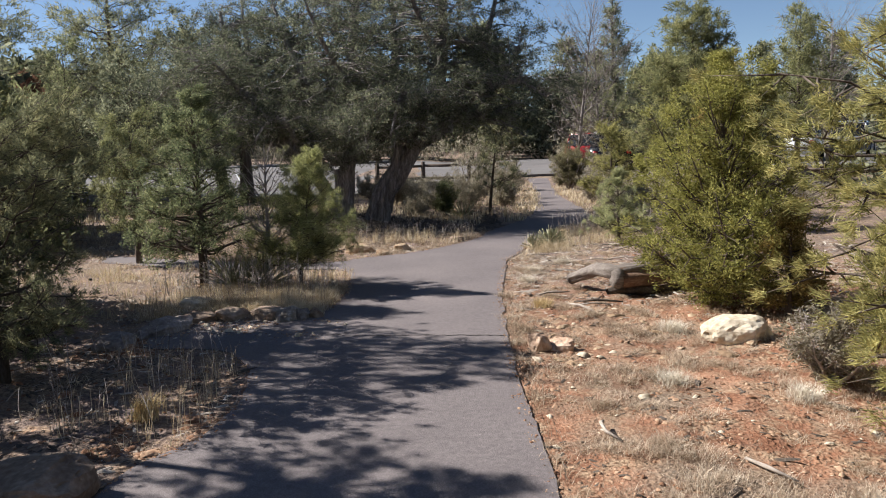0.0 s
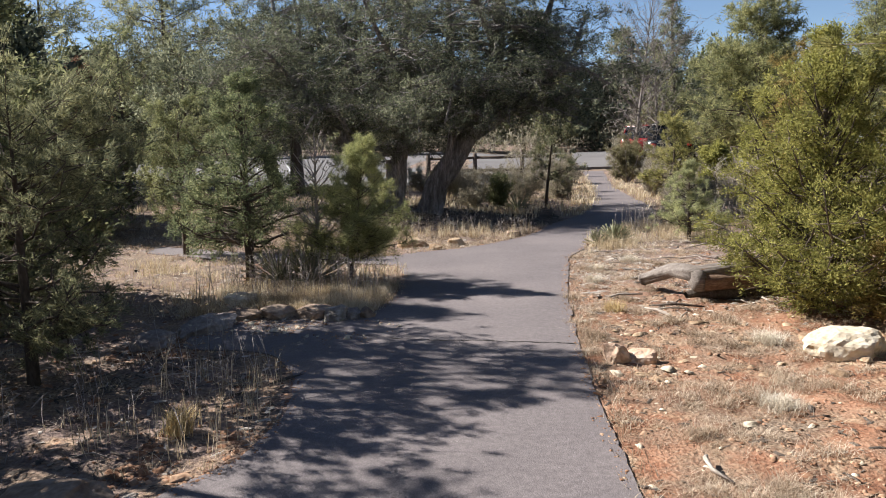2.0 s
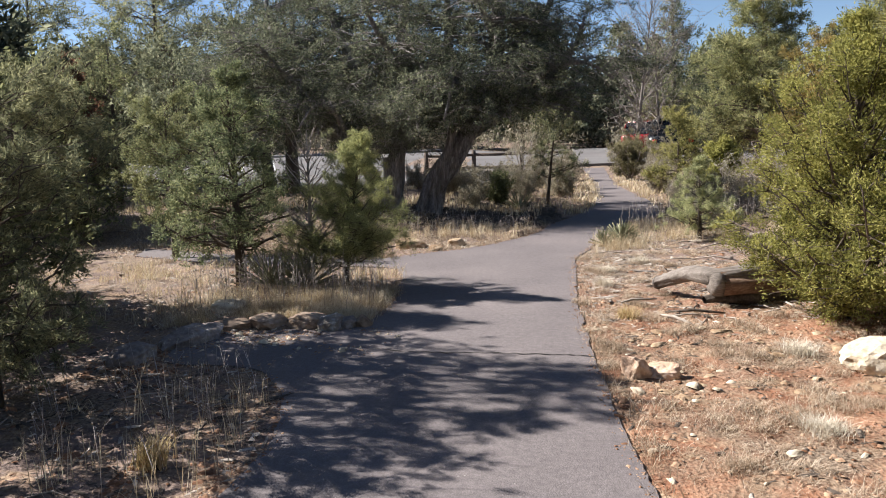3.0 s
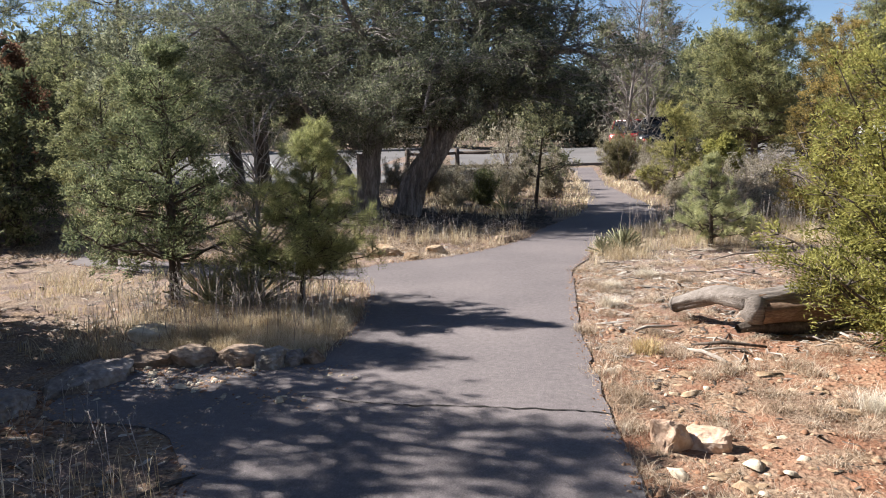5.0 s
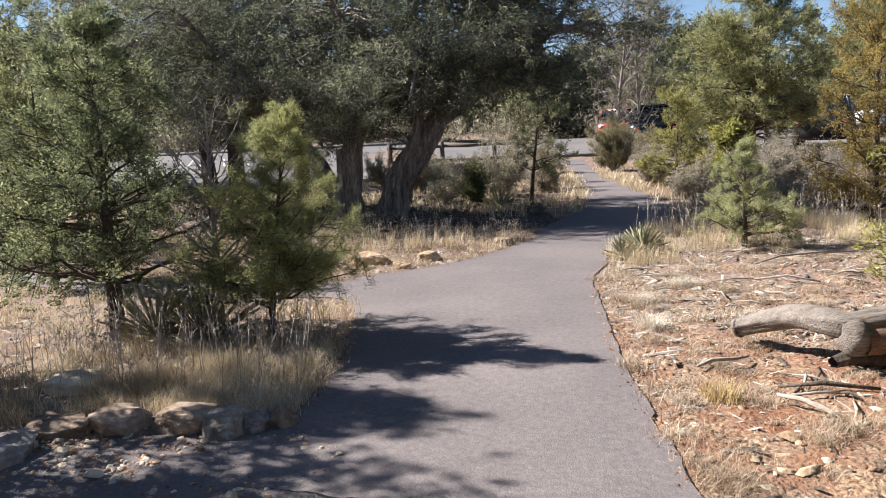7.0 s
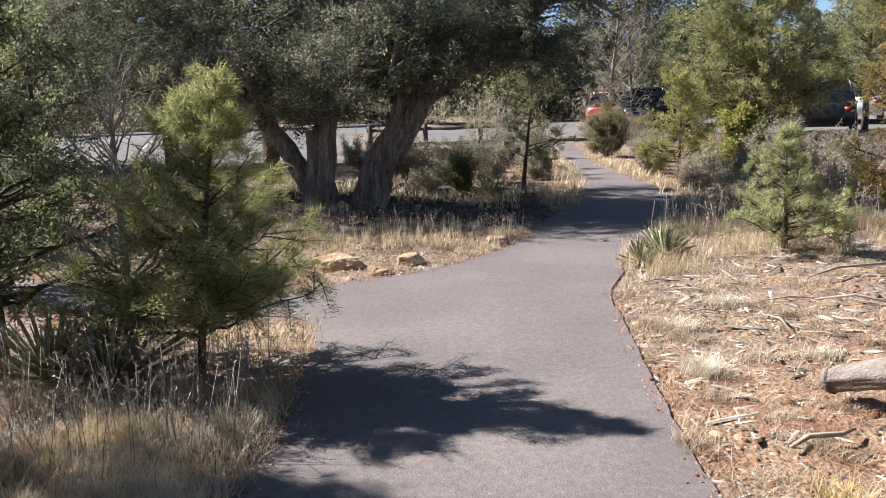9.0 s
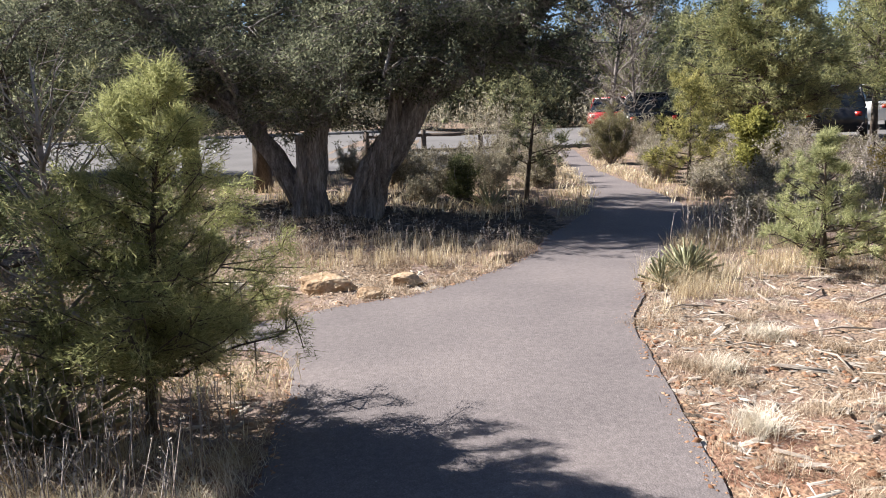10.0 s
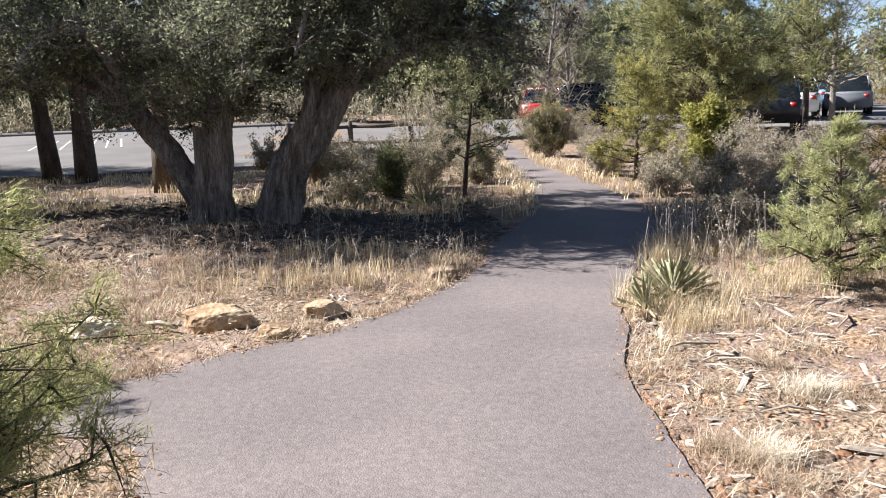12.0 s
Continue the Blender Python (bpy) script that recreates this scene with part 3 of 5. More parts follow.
old = [(((-0.8, 0.0, -0.1), (-0.78, 0.02, 0.3), (-0.74, 0.03, 0.7), (-0.68, 0.05, 1.15), (-0.58, 0.2, 1.7), (-0.52, 0.6, 2.5), (-0.6, 1.2, 3.6), (-0.5, 2.0, 5.4)), (0.2, 0.15, 0.14, 0.14, 0.13, 0.11, 0.08, 0.03), 0.36),
       (((-0.96, -0.1, -0.1), (-0.92, -0.1, 0.3), (-0.87, -0.1, 0.7), (-0.86, -0.09, 1.0), (-0.88, -0.08, 1.22)), (0.13, 0.09, 0.08, 0.07, 0.045), 0.97),
       (((-0.6, -0.07, -0.1), (-0.66, -0.07, 0.35), (-0.68, -0.06, 0.8), (-0.56, -0.04, 1.25), (-0.36, -0.02, 1.65), (-0.2, 0.1, 2.3), (-0.1, 0.3, 3.1)), (0.11, 0.08, 0.075, 0.085, 0.08, 0.07, 0.03), 0.55),
       (((-0.3, -0.09, -0.1), (-0.16, -0.1, 0.3), (0.05, -0.12, 0.7), (0.28, -0.12, 1.1), (0.4, -0.1, 1.5), (0.38, -0.05, 2.1), (0.3, 0.0, 2.8)), (0.12, 0.09, 0.085, 0.085, 0.075, 0.06, 0.025), 0.55),
       (((-0.95, 0.05, 0.3), (-1.2, 0.1, 0.75), (-1.65, 0.3, 1.35), (-2.3, 0.8, 2.0), (-3.0, 1.3, 2.7), (-3.5, 1.9, 3.7), (-3.8, 2.4, 5.0)), (0.12, 0.11, 0.1, 0.09, 0.075, 0.05, 0.02), 0.35),
       (((-0.12, 0.0, -0.1), (-0.03, 0.0, 0.3), (0.1, -0.02, 0.65), (0.4, -0.03, 1.05), (0.78, 0.0, 1.6), (1.1, 0.3, 2.3), (1.3, 0.6, 3.2), (1.4, 1.0, 4.4), (1.3, 1.4, 5.8)), (0.25, 0.19, 0.17, 0.165, 0.155, 0.125, 0.1, 0.07, 0.03), 0.36),
       (((0.75, 0.05, 1.5), (1.5, 0.4, 2.0), (2.2, 0.7, 2.5), (2.8, 0.9, 3.1), (3.1, 1.0, 3.8)), (0.12, 0.1, 0.08, 0.05, 0.02), 0.25),
       (((1.2, 0.35, 2.5), (1.9, 0.7, 3.1), (2.4, 1.1, 4.1), (2.7, 1.5, 5.3)), (0.1, 0.08, 0.05, 0.02), 0.2),
       (((1.9, 0.5, 2.3), (2.4, 0.6, 2.2), (2.9, 0.8, 2.4)), (0.06, 0.04, 0.02), 0.2),
       (((-0.55, 0.2, 1.8), (0.1, 1.0, 2.6), (0.3, 1.7, 3.6), (0.2, 2.3, 5.3)), (0.13, 0.1, 0.07, 0.02), 0.25),
       (((-1.6, 0.3, 1.3), (-2.4, 0.8, 1.7), (-3.4, 1.4, 2.0), (-4.2, 1.8, 2.5)), (0.08, 0.06, 0.045, 0.02), 0.3),
       (((-0.6, 0.5, 1.9), (-1.3, 1.2, 2.6), (-2.0, 1.8, 3.6), (-2.6, 2.4, 5.1)), (0.11, 0.09, 0.06, 0.02), 0.15),
       (((-2.3, 0.9, 2.0), (-2.9, 1.5, 2.8), (-3.1, 2.0, 3.9), (-3.3, 2.5, 5.1)), (0.08, 0.06, 0.05, 0.02), 0.2),
       (((0.4, 0.3, 1.6), (0.2, 0.9, 2.0), (0.4, 1.5, 2.3), (0.7, 2.0, 2.5)), (0.09, 0.07, 0.05, 0.02), 0.3),
       (((-0.6, 0.1, 1.5), (-0.35, -0.45, 2.1), (-0.2, -0.8, 1.95), (-0.1, -1.1, 1.5)), (0.08, 0.05, 0.035, 0.015), 0.25),
       (((-1.6, 0.3, 1.4), (-1.85, -0.3, 2.1), (-2.1, -0.8, 2.05), (-2.3, -1.1, 1.65)), (0.07, 0.05, 0.035, 0.015), 0.25),
       (((0.9, 0.1, 1.9), (0.6, -0.6, 2.5), (0.5, -1.0, 2.3), (0.35, -1.3, 1.75)), (0.08, 0.05, 0.035, 0.015), 0.25),
       (((1.5, 0.4, 2.0), (2.2, -0.1, 2.6), (2.9, -0.3, 2.7), (3.4, -0.4, 2.4)), (0.08, 0.06, 0.04, 0.015), 0.25),
       (((-3.0, 1.3, 2.7), (-3.9, 0.9, 3.1), (-4.5, 0.6, 2.9), (-4.9, 0.5, 2.4)), (0.07, 0.05, 0.035, 0.015), 0.2),
       (((-2.3, 0.8, 2.0), (-2.9, 0.0, 2.9), (-3.2, -0.5, 3.3), (-3.5, -0.8, 3.1)), (0.07, 0.05, 0.035, 0.015), 0.2),
       (((-0.5, 0.8, 2.6), (-0.9, -0.1, 3.4), (-1.1, -0.7, 4.0), (-1.2, -1.0, 4.4)), (0.08, 0.06, 0.04, 0.015), 0.2),
       (((1.3, 0.6, 3.2), (1.0, -0.2, 3.9), (0.8, -0.7, 4.4), (0.7, -0.9, 5.0)), (0.08, 0.06, 0.04, 0.015), 0.2)]


def gnarled(points, radii, lo, rng):
    """A twisted stem with bulges, through the given points."""
    p = spline(points, 0.11)
    f = np.linspace(0, 1, len(p))
    r = np.interp(f, np.linspace(0, 1, len(radii)), radii)
    return p + rng.normal(0, 0.05, p.shape) * r[:, None] * 1.2, r * (1 + rng.normal(0, 0.06, len(p))), lo


old_rng = np.random.default_rng(44)
old = [gnarled(p, r, lo, old_rng) for p, r, lo in old]
tree("old_juniper", "great old juniper with split twisted trunks and dark crown", -0.95, 16.4, 6.2, 1.5, lambda f: 1.0 - 0.3 * f, J_DARK, BARK, 22, 1020, 15, clear=0.3, rise=0.42, droop=0.5, stems=old, side=0.25, front=0.8, ridges=26, kite=True, fan=0.75, spread=0.045, k=18, leaf=0.05, width=0.015)
MIDNEEDLE = dict(kite=False, fan=0.8, spread=0.03, k=16, leaf=0.09, width=0.014)
tree("pinyon_tree", "thin leaning pinyon beside the path", 1.42, 19.2, 2.1, 0.8, egg, P_GREEN, BARK_DARK, 23, 32, 9, clear=0.25, lean=(0.1, 0), trunk_r=0.045, **MIDNEEDLE)
tree("pinyon_tree", "bright green pinyon beside the path", 4.75, 20.9, 2.1, 0.85, egg, P_YELLOW, BARK_DARK, 24, 46, 13, clear=0.12, **MIDNEEDLE)
tree("juniper_sapling", "small round yellow-green juniper", 5.4, 19.5, 1.32, 0.42, egg, J_YELLOW, BARK_DARK, 25, 40, 14, clear=0.06, **MIDSPRAY)
tree("pine_tree", "tall yellow-green pine near the parked cars", 9.2, 28.4, 6.3, 2.25, egg, P_FAR, BARK_DARK, 26, 130, 24, clear=0.12, rise=0.3, kite=False, fan=0.7, spread=0.06, k=14, leaf=0.17, width=0.024)
tree("juniper_tree", "dark juniper trunk before the parking lot", -3.3, 20.2, 4.8, 1.5, dome, J_DARK, BARK_DARK, 27, 60, 15, clear=0.35, trunk_r=0.17, **MIDSPRAY)
tree("juniper_tree", "dark juniper trunk before the parking lot", -5.6, 23.2, 5.2, 1.7, dome, J_DARK, BARK_DARK, 28, 60, 15, clear=0.35, trunk_r=0.22, **MIDSPRAY)
tree("juniper_tree", "leaning juniper trunk before the parking lot", -6.4, 23.6, 5.0, 1.7, dome, J_DARK, BARK_DARK, 29, 60, 15, clear=0.35, lean=(-0.05, 0), trunk_r=0.2, **MIDSPRAY)
tree("pine_tree", "tall open pine with dark bent limbs", -10.6, 26.0, 8.0, 2.6, dome, P_GREEN, BARK_DARK, 30, 75, 24, clear=0.15, rise=0.2, trunk_r=0.16, kite=False, fan=0.8, spread=0.07, k=9, leaf=0.2, width=0.03)
tree("juniper_tree", "dark green juniper at the wood's edge", -6.9, 18.6, 3.4, 1.2, dome, J_DARK, BARK_DARK, 32, 55, 15, clear=0.2, **MIDSPRAY)
tree("juniper_tree", "dark green juniper at the wood's edge", -9.9, 21.5, 4.4, 1.5, dome, J_GREEN, BARK_DARK, 33, 60, 15, clear=0.2, **MIDSPRAY)
tree("juniper_tree", "small green juniper at the wood's edge", -6.9, 14.4, 2.5, 0.9, egg, J_GREEN, BARK_DARK, 34, 50, 14, clear=0.1, **MIDSPRAY)
tree("juniper_tree", "dark green juniper at the wood's edge", -10.2, 17.0, 3.8, 1.4, dome, J_DARK, BARK_DARK, 35, 60, 15, clear=0.1, **MIDSPRAY)
tree("pine_tree", "open dark pine at the wood's edge", -13.5, 24.0, 7.0, 1.9, dome, P_GREEN, BARK_DARK, 36, 60, 13, clear=0.2, rise=0.2, trunk_r=0.14, kite=False, fan=0.8, spread=0.07, k=9, leaf=0.2, width=0.03)
tree("dead_juniper", "rust-brown dead juniper among green trees", -8.6, 17.3, 3.3, 0.6, egg, RUST, BARK_DARK, 31, 40, 16, clear=0.2, **MIDSPRAY)


SHRUBSPRAY = dict(kite=True, fan=0.8, spread=0.035, k=10, leaf=0.05, width=0.015)


def shrub(label, x, y, h, r, mat, seed, bare, style, per=9, stalks_n=9, group="", branches=90):
    """A many-stemmed bush."""
    rng = np.random.default_rng(seed)
    fan_out = []
    for i in range(stalks_n):
        a, q = i * 2.4 + rng.normal(0, 0.3), rng.uniform(0.15, 0.9) * r
        f = np.linspace(0, 1, 6)
        hh = h * rng.uniform(0.6, 0.95) * (1.05 - 0.4 * (q / r) ** 2)
        p = np.stack([q * math.cos(a) * f ** 0.8, q * math.sin(a) * f ** 0.8, hh * f - 0.04], 1) + rng.normal(0, 0.02 * h, (6, 3)) * f[:, None]
        fan_out.append((p, (0.008 + 0.012 * h) * (1 - 0.85 * f), 0.15))
    return tree("shrub", label, x, y, h, 0.42 * r, lambda f: 1.05 - 0.5 * f, mat, TWIG, seed, branches, per, clear=0.1, rise=0.9, stems=fan_out, category="shrub", group=group, bare=bare, **style)


for i, (x, y, h, r) in enumerate(((1.1, 22.4, 1.6, 0.9), (0.2, 22.0, 0.8, 0.8), (2.1, 24.0, 1.2, 0.7), (-0.9, 21.2, 0.8, 0.7), (0.9, 20.6, 0.8, 0.6), (1.9, 21.3, 0.9, 0.6), (0.5, 23.8, 0.8, 0.8), (-0.6, 23.0, 0.7, 0.8), (-1.8, 22.4, 0.7, 0.8), (1.5, 25.2, 1.3, 0.8), (0.1, 20.8, 0.6, 0.5), (5.3, 32.0, 1.3, 0.9), (6.4, 31.5, 1.2, 0.9), (2.6, 27.5, 0.9, 0.8))):
    shrub("grey-green bushy shrub beside the path", x, y, h, r, SAGE, 40 + i, 0.1, SHRUBSPRAY, group="shrubs by the path")
shrub("dense olive-green shrub at the bend of the path", 4.65, 27.2, 1.65, 0.9, SHRUB_GREEN, 39, 0.0, SHRUBSPRAY, 16, 12, "", 170)
shrub("dark green shrub under the old juniper", 0.3, 19.6, 0.8, 0.4, J_GREEN, 45, 0.0, SHRUBSPRAY)
shrub("dark green shrub under the old juniper", -0.3, 18.6, 0.45, 0.5, SAGE, 46, 0.4, SHRUBSPRAY)
for i, (x, y, h, r) in enumerate(((5.4, 18.1, 0.95, 0.8), (4.5, 17.2, 0.7, 0.6), (6.4, 17.4, 1.0, 0.8), (3.9, 15.3, 0.5, 0.6), (6.5, 15.2, 0.8, 0.8), (4.7, 22.8, 0.9, 0.6), (7.5, 20.0, 0.8, 0.9), (3.3, 14.3, 0.4, 0.4), (5.0, 15.8, 0.6, 0.7), (4.6, 19.0, 0.7, 0.5), (8.4, 18.0, 0.75, 0.9), (4.4, 21.8, 0.85, 0.6), (4.95, 24.2, 1.0, 0.7), (5.7, 21.7, 1.0, 0.8), (6.3, 19.3, 1.05, 0.9), (7.0, 22.0, 1.0, 0.9), (5.3, 25.4, 0.9, 0.7), (4.2, 18.4, 0.55, 0.5), (6.2, 23.6, 1.1, 0.9), (8.0, 24.0, 1.0, 0.9))):
    shrub("grey twiggy shrub with few leaves beside the path", x, y, h, r, SAGE, 50 + i, 0.86, SHRUBSPRAY, group="grey shrubs", per=18, branches=140)
shrub("bare dark twiggy shrub under the pinyon", 2.85, 5.5, 0.5, 0.38, SAGE, 60, 0.93, SPRAY, 14, 12, "", 160)
tree("dead_tree", "tall bare grey dead tree near the cars", 5.9, 33.5, 7.5, 2.0, dome, SAGE, GREYBARK, 70, 80, 24, clear=0.15, lean=(0.1, 0), trunk_r=0.09, rise=1.2, bare=1.0 - 1e-3, **MIDSPRAY)
tree("dead_tree", "bare grey dead tree near the cars", 7.2, 34.6, 6.5, 1.8, dome, SAGE, GREYBARK, 71, 80, 24, clear=0.12, lean=(-0.05, 0), trunk_r=0.08, rise=1.2, bare=1.0 - 1e-3, **MIDSPRAY)
tree("dead_tree", "bare brown oak at the edge of the lot", 18.0, 36.0, 6.5, 2.6, dome, SAGE, GREYBARK, 72, 80, 26, clear=0.2, rise=0.9, bare=1.0 - 1e-3, **MIDSPRAY)
tree("pine_tree", "pale blue-green pointed pine behind bare trees", 9.2, 41.0, 9.2, 2.2, cone, P_GREEN, BARK_DARK, 73, 90, 16, clear=0.1, rise=0.4, kite=False, fan=0.8, spread=0.1, k=9, leaf=0.3, width=0.045)
tree("pine_tree", "open yellow-green pine near the parked cars", 15.4, 33.5, 6.6, 1.7, egg, P_FAR, BARK_DARK, 74, 70, 18, clear=0.2, kite=False, fan=0.8, spread=0.08, k=9, leaf=0.22, width=0.03)
tree("juniper_tree", "round dark juniper near the parked cars", 9.0, 33.0, 3.2, 1.3, dome, J_DARK, BARK_DARK, 75, 60, 16, clear=0.05, **MIDSPRAY)

# ---- woods around and behind ----
FARLEAF = dict(kite=True, fan=0.9, spread=0.14, k=5, leaf=0.32, width=0.12, twigs=False)
wood_kinds = [
    tree("woodland_tree", "dark green juniper of the woods behind", -16.0, 52.0, 6.0, 2.3, dome, J_GREEN, BARK_DARK, 80, 70, 16, clear=0.1, group="woodland trees", **FARLEAF),
    tree("woodland_tree", "green pine of the woods behind", 2.0, 54.0, 8.5, 2.2, egg, P_GREEN, BARK_DARK, 81, 80, 16, clear=0.12, group="woodland trees", **FARLEAF),
    tree("woodland_tree", "olive juniper of the woods behind", 14.0, 53.0, 5.5, 2.4, egg, J_DARK, BARK_DARK, 82, 70, 16, clear=0.06, group="woodland trees", **FARLEAF),
]
wr = np.random.default_rng(90)
spots = [(-14.5, 21, 0.9), (-18, 24, 1.0), (-9.5, 16, 0.75), (-12.5, 13, 0.9), (-12.5, 8.6, 0.75), (-16, 16, 1.0), (-8, 3, 0.8), (-11, 6, 0.9), (-14, 27, 0.9), (-20, 30, 1.0), (8.5, 12, 0.6), (10.5, 16, 0.7), (8.3, 6, 0.8), (12, 9, 0.9), (9, 0, 0.9), (-7, -4, 1.0), (7, -5, 1.0), (-4, -12, 1.0), (4, -13, 1.0), (18, 27, 0.9), (19, 20, 0.9), (14, 51, 0.85), (10.4, 51.5, 0.8), (7.2, 51.5, 1.0), (17.5, 51.5, 0.8), (4, 51.5, 0.8), (12.2, 53.5, 0.85)]
for x, y in zip(np.linspace(-75, 75, 44), wr.uniform(50, 66, 44)):
    spots.append((x + wr.uniform(-2, 2), y, wr.uniform(0.75, 1.25)))
for x, y in zip(np.linspace(-110, 110, 46), wr.uniform(70, 105, 46)):
    spots.append((x + wr.uniform(-2, 2), y, wr.uniform(0.9, 1.5)))
for i in range(40):
    a = wr.uniform(1.0, 5.3) + np.pi / 2
    d = wr.uniform(26, 60)
    x, y = d * math.cos(a), 8 + d * math.sin(a)
    if y < 20:
        spots.append((x, y, wr.uniform(0.8, 1.3)))
for i, (x, y, q) in enumerate(spots):
    c = copy_thing(wood_kinds[i % 3], pose(x, y, float(land(x, y)) - 0.06, 0, 0, wr.uniform(0, 360)))
    c.scale = (q, q, q * wr.uniform(0.85, 1.15))
a, d = wr.uniform(0, 2 * np.pi, 5000), wr.uniform(110, 420, 5000)
hx, hy = d * np.cos(a), d * np.sin(a)
keep = (hy > -150)
hx, hy = hx[keep], hy[keep]
hz = land(hx, hy)
hp = np.repeat(np.stack([hx, hy, hz + 2.2], 1), 6, 0) + wr.normal(0, 1, (len(hx) * 6, 3)) * [1.6, 1.6, 1.3]
woods = new("far_woods", leaves("far_woods", hp, np.tile([0, 0, 1.0], (len(hp), 1)), 4, 2.6, 1.5, 0.7, 1.2, J_GREEN, wr))
tagged(woods, "dark green wooded hills in the distance", "woods", kind="stuff")

bx, by = wr.uniform(-45, 40, 260), wr.uniform(48.5, 55, 260)
bp = np.repeat(np.stack([bx, by, land(bx, by) + 0.9], 1), 40, 0) + wr.normal(0, 1, (260 * 40, 3)) * [0.8, 0.8, 0.55]
tagged(new("far_brush", leaves("far_brush", bp, np.tile([0, 0, 1.0], (len(bp), 1)), 6, 0.3, 0.05, 0.12, 0.8, SAGE, wr)), "brown and grey-green brush behind the lot", "brush", kind="stuff")

# ---- parked cars ----
GLASS = ramp_mat("car_glass", ((0.012, 0.014, 0.016), (0.02, 0.024, 0.028)), 2, 10, 0.06, 0, spec=0.6)
TYRE = ramp_mat("tyre_rubber", ((0.015, 0.015, 0.015), (0.035, 0.035, 0.035)), 8, 60, 0.85, 0.2)
RIMS = ramp_mat("wheel_metal", ((0.35, 0.35, 0.36), (0.5, 0.5, 0.51)), 6, 40, 0.35, 0, metal=0.8)
LAMP_R = ramp_mat("tail_lamp", ((0.3, 0.015, 0.012), (0.45, 0.03, 0.02)), 6, 40, 0.2, 0, spec=0.5)
LAMP_W = ramp_mat("head_lamp", ((0.55, 0.56, 0.58), (0.75, 0.76, 0.78)), 6, 40, 0.15, 0, spec=0.5)


def loft(sections, mat, name, bevel=0.03):
    """A closed hull through equal-length rings."""
    bm = bmesh.new()
    rings = [[bm.verts.new(p) for p in ring] for ring in sections]
    for a, b in zip(rings, rings[1:]):
        for i in range(len(a)):
            j = (i + 1) % len(a)
            bm.faces.new((a[i], a[j], b[j], b[i]))
    bm.faces.new(rings[0][::-1])
    bm.faces.new(rings[-1])
    bmesh.ops.recalc_face_normals(bm, faces=bm.faces)
    bmesh.ops.bevel(bm, geom=[e for e in bm.edges if e.calc_face_angle(0) > 0.35], offset=bevel, segments=2, affect="EDGES")
    return bm_mesh(name, bm, mat, True)


def ring_x(x, w, z0, z1, top_w=None):
    t = top_w or w
    return [(x, -w, z0), (x, w, z0), (x, w * 1.02, (z0 + z1) / 2), (x, t, z1), (x, -t, z1), (x, -w * 1.02, (z0 + z1) / 2)]


def car(label, x, y, turn, paint, tall=1.7, long=4.7, bed=False):
    root = thing("parked_car", (x, y, float(land(x, y)) + 0.09), label, "car", "parked cars", turn)
    h = long / 2
    hood = tall * 0.6
    part("body", loft([ring_x(-h, 0.8, 0.42, hood * 0.85), ring_x(-h + 0.12, 0.9, 0.3, hood), ring_x(0, 0.92, 0.26, hood + 0.02), ring_x(h - 0.9, 0.9, 0.27, hood - 0.02), ring_x(h - 0.15, 0.86, 0.3, hood - 0.12), ring_x(h, 0.76, 0.42, hood * 0.75)], paint, "body", 0.05), root)
    back = -0.35 if bed else -h + 0.22
    cab = part("cabin", loft([ring_x(back, 0.84, hood - 0.03, hood + 0.02, 0.82), ring_x(back + 0.28, 0.84, hood - 0.03, tall - 0.04, 0.66), ring_x(0.2, 0.85, hood - 0.03, tall, 0.68), ring_x(0.45, 0.85, hood - 0.03, tall - 0.03, 0.66), ring_x(h - 1.15, 0.84, hood - 0.03, hood + 0.02, 0.8)], GLASS, "cabin", 0.02), root, "dark tinted windows")
    part("roof", loft([ring_x(back + 0.26, 0.68, tall - 0.06, tall + 0.005, 0.6), ring_x(0.1, 0.7, tall - 0.045, tall + 0.035, 0.62), ring_x(0.5, 0.67, tall - 0.06, tall, 0.6)], paint, "roof", 0.02), cab)
    for sx in (back + 0.16, -0.25 if not bed else 0.12, 0.72):
        for sy in (-1, 1):
            w = Wood()
            top = min(sx, 0.5)
            w.tube([(sx + (0.0 if sx < 0.5 else 0.35), sy * 0.845, hood), (sx, sy * 0.77, (hood + tall) / 2), (top, sy * 0.675, tall - 0.03)], [0.04, 0.035, 0.035], 6)
            part("pillar", w.mesh("pillar", paint), cab)
    for sx in (-h + 0.85, h - 0.88):
        for sy in (-0.84, 0.84):
            w = Wood()
            w.tube([(sx, sy - 0.11, 0.36), (sx, sy - 0.1, 0.36), (sx, sy + 0.1, 0.36), (sx, sy + 0.11, 0.36)], [0.31, 0.36, 0.36, 0.31], 20)
            wheel = part("wheel", w.mesh("wheel", TYRE, False), root, "black rubber tyre")
            w = Wood()
            w.tube([(sx, sy - 0.125, 0.36), (sx, sy + 0.125, 0.36)], [0.21, 0.21], 14)
            part("rim", w.mesh("rim", RIMS, False), wheel)
    for sy in (-0.68, 0.68):
        for sx, m, n in ((-h - 0.005, LAMP_R, "tail_light"), (h - 0.03, LAMP_W, "headlight")):
            bm = bmesh.new()
            bmesh.ops.create_cube(bm, size=1, matrix=Matrix.LocRotScale((sx + (0.04 if sx < 0 else 0), sy, hood * 0.8), None, (0.08, 0.2, 0.16)))
            bmesh.ops.bevel(bm, geom=bm.edges[:], offset=0.02, segments=2, affect="EDGES")
            part(n, bm_mesh(n, bm, m, True), root)
    return root


def paint(name, c):
    return ramp_mat(name, (c, tuple(min(1, v * 1.15) for v in c)), 1.5, 30, 0.25, 0, spec=0.5)


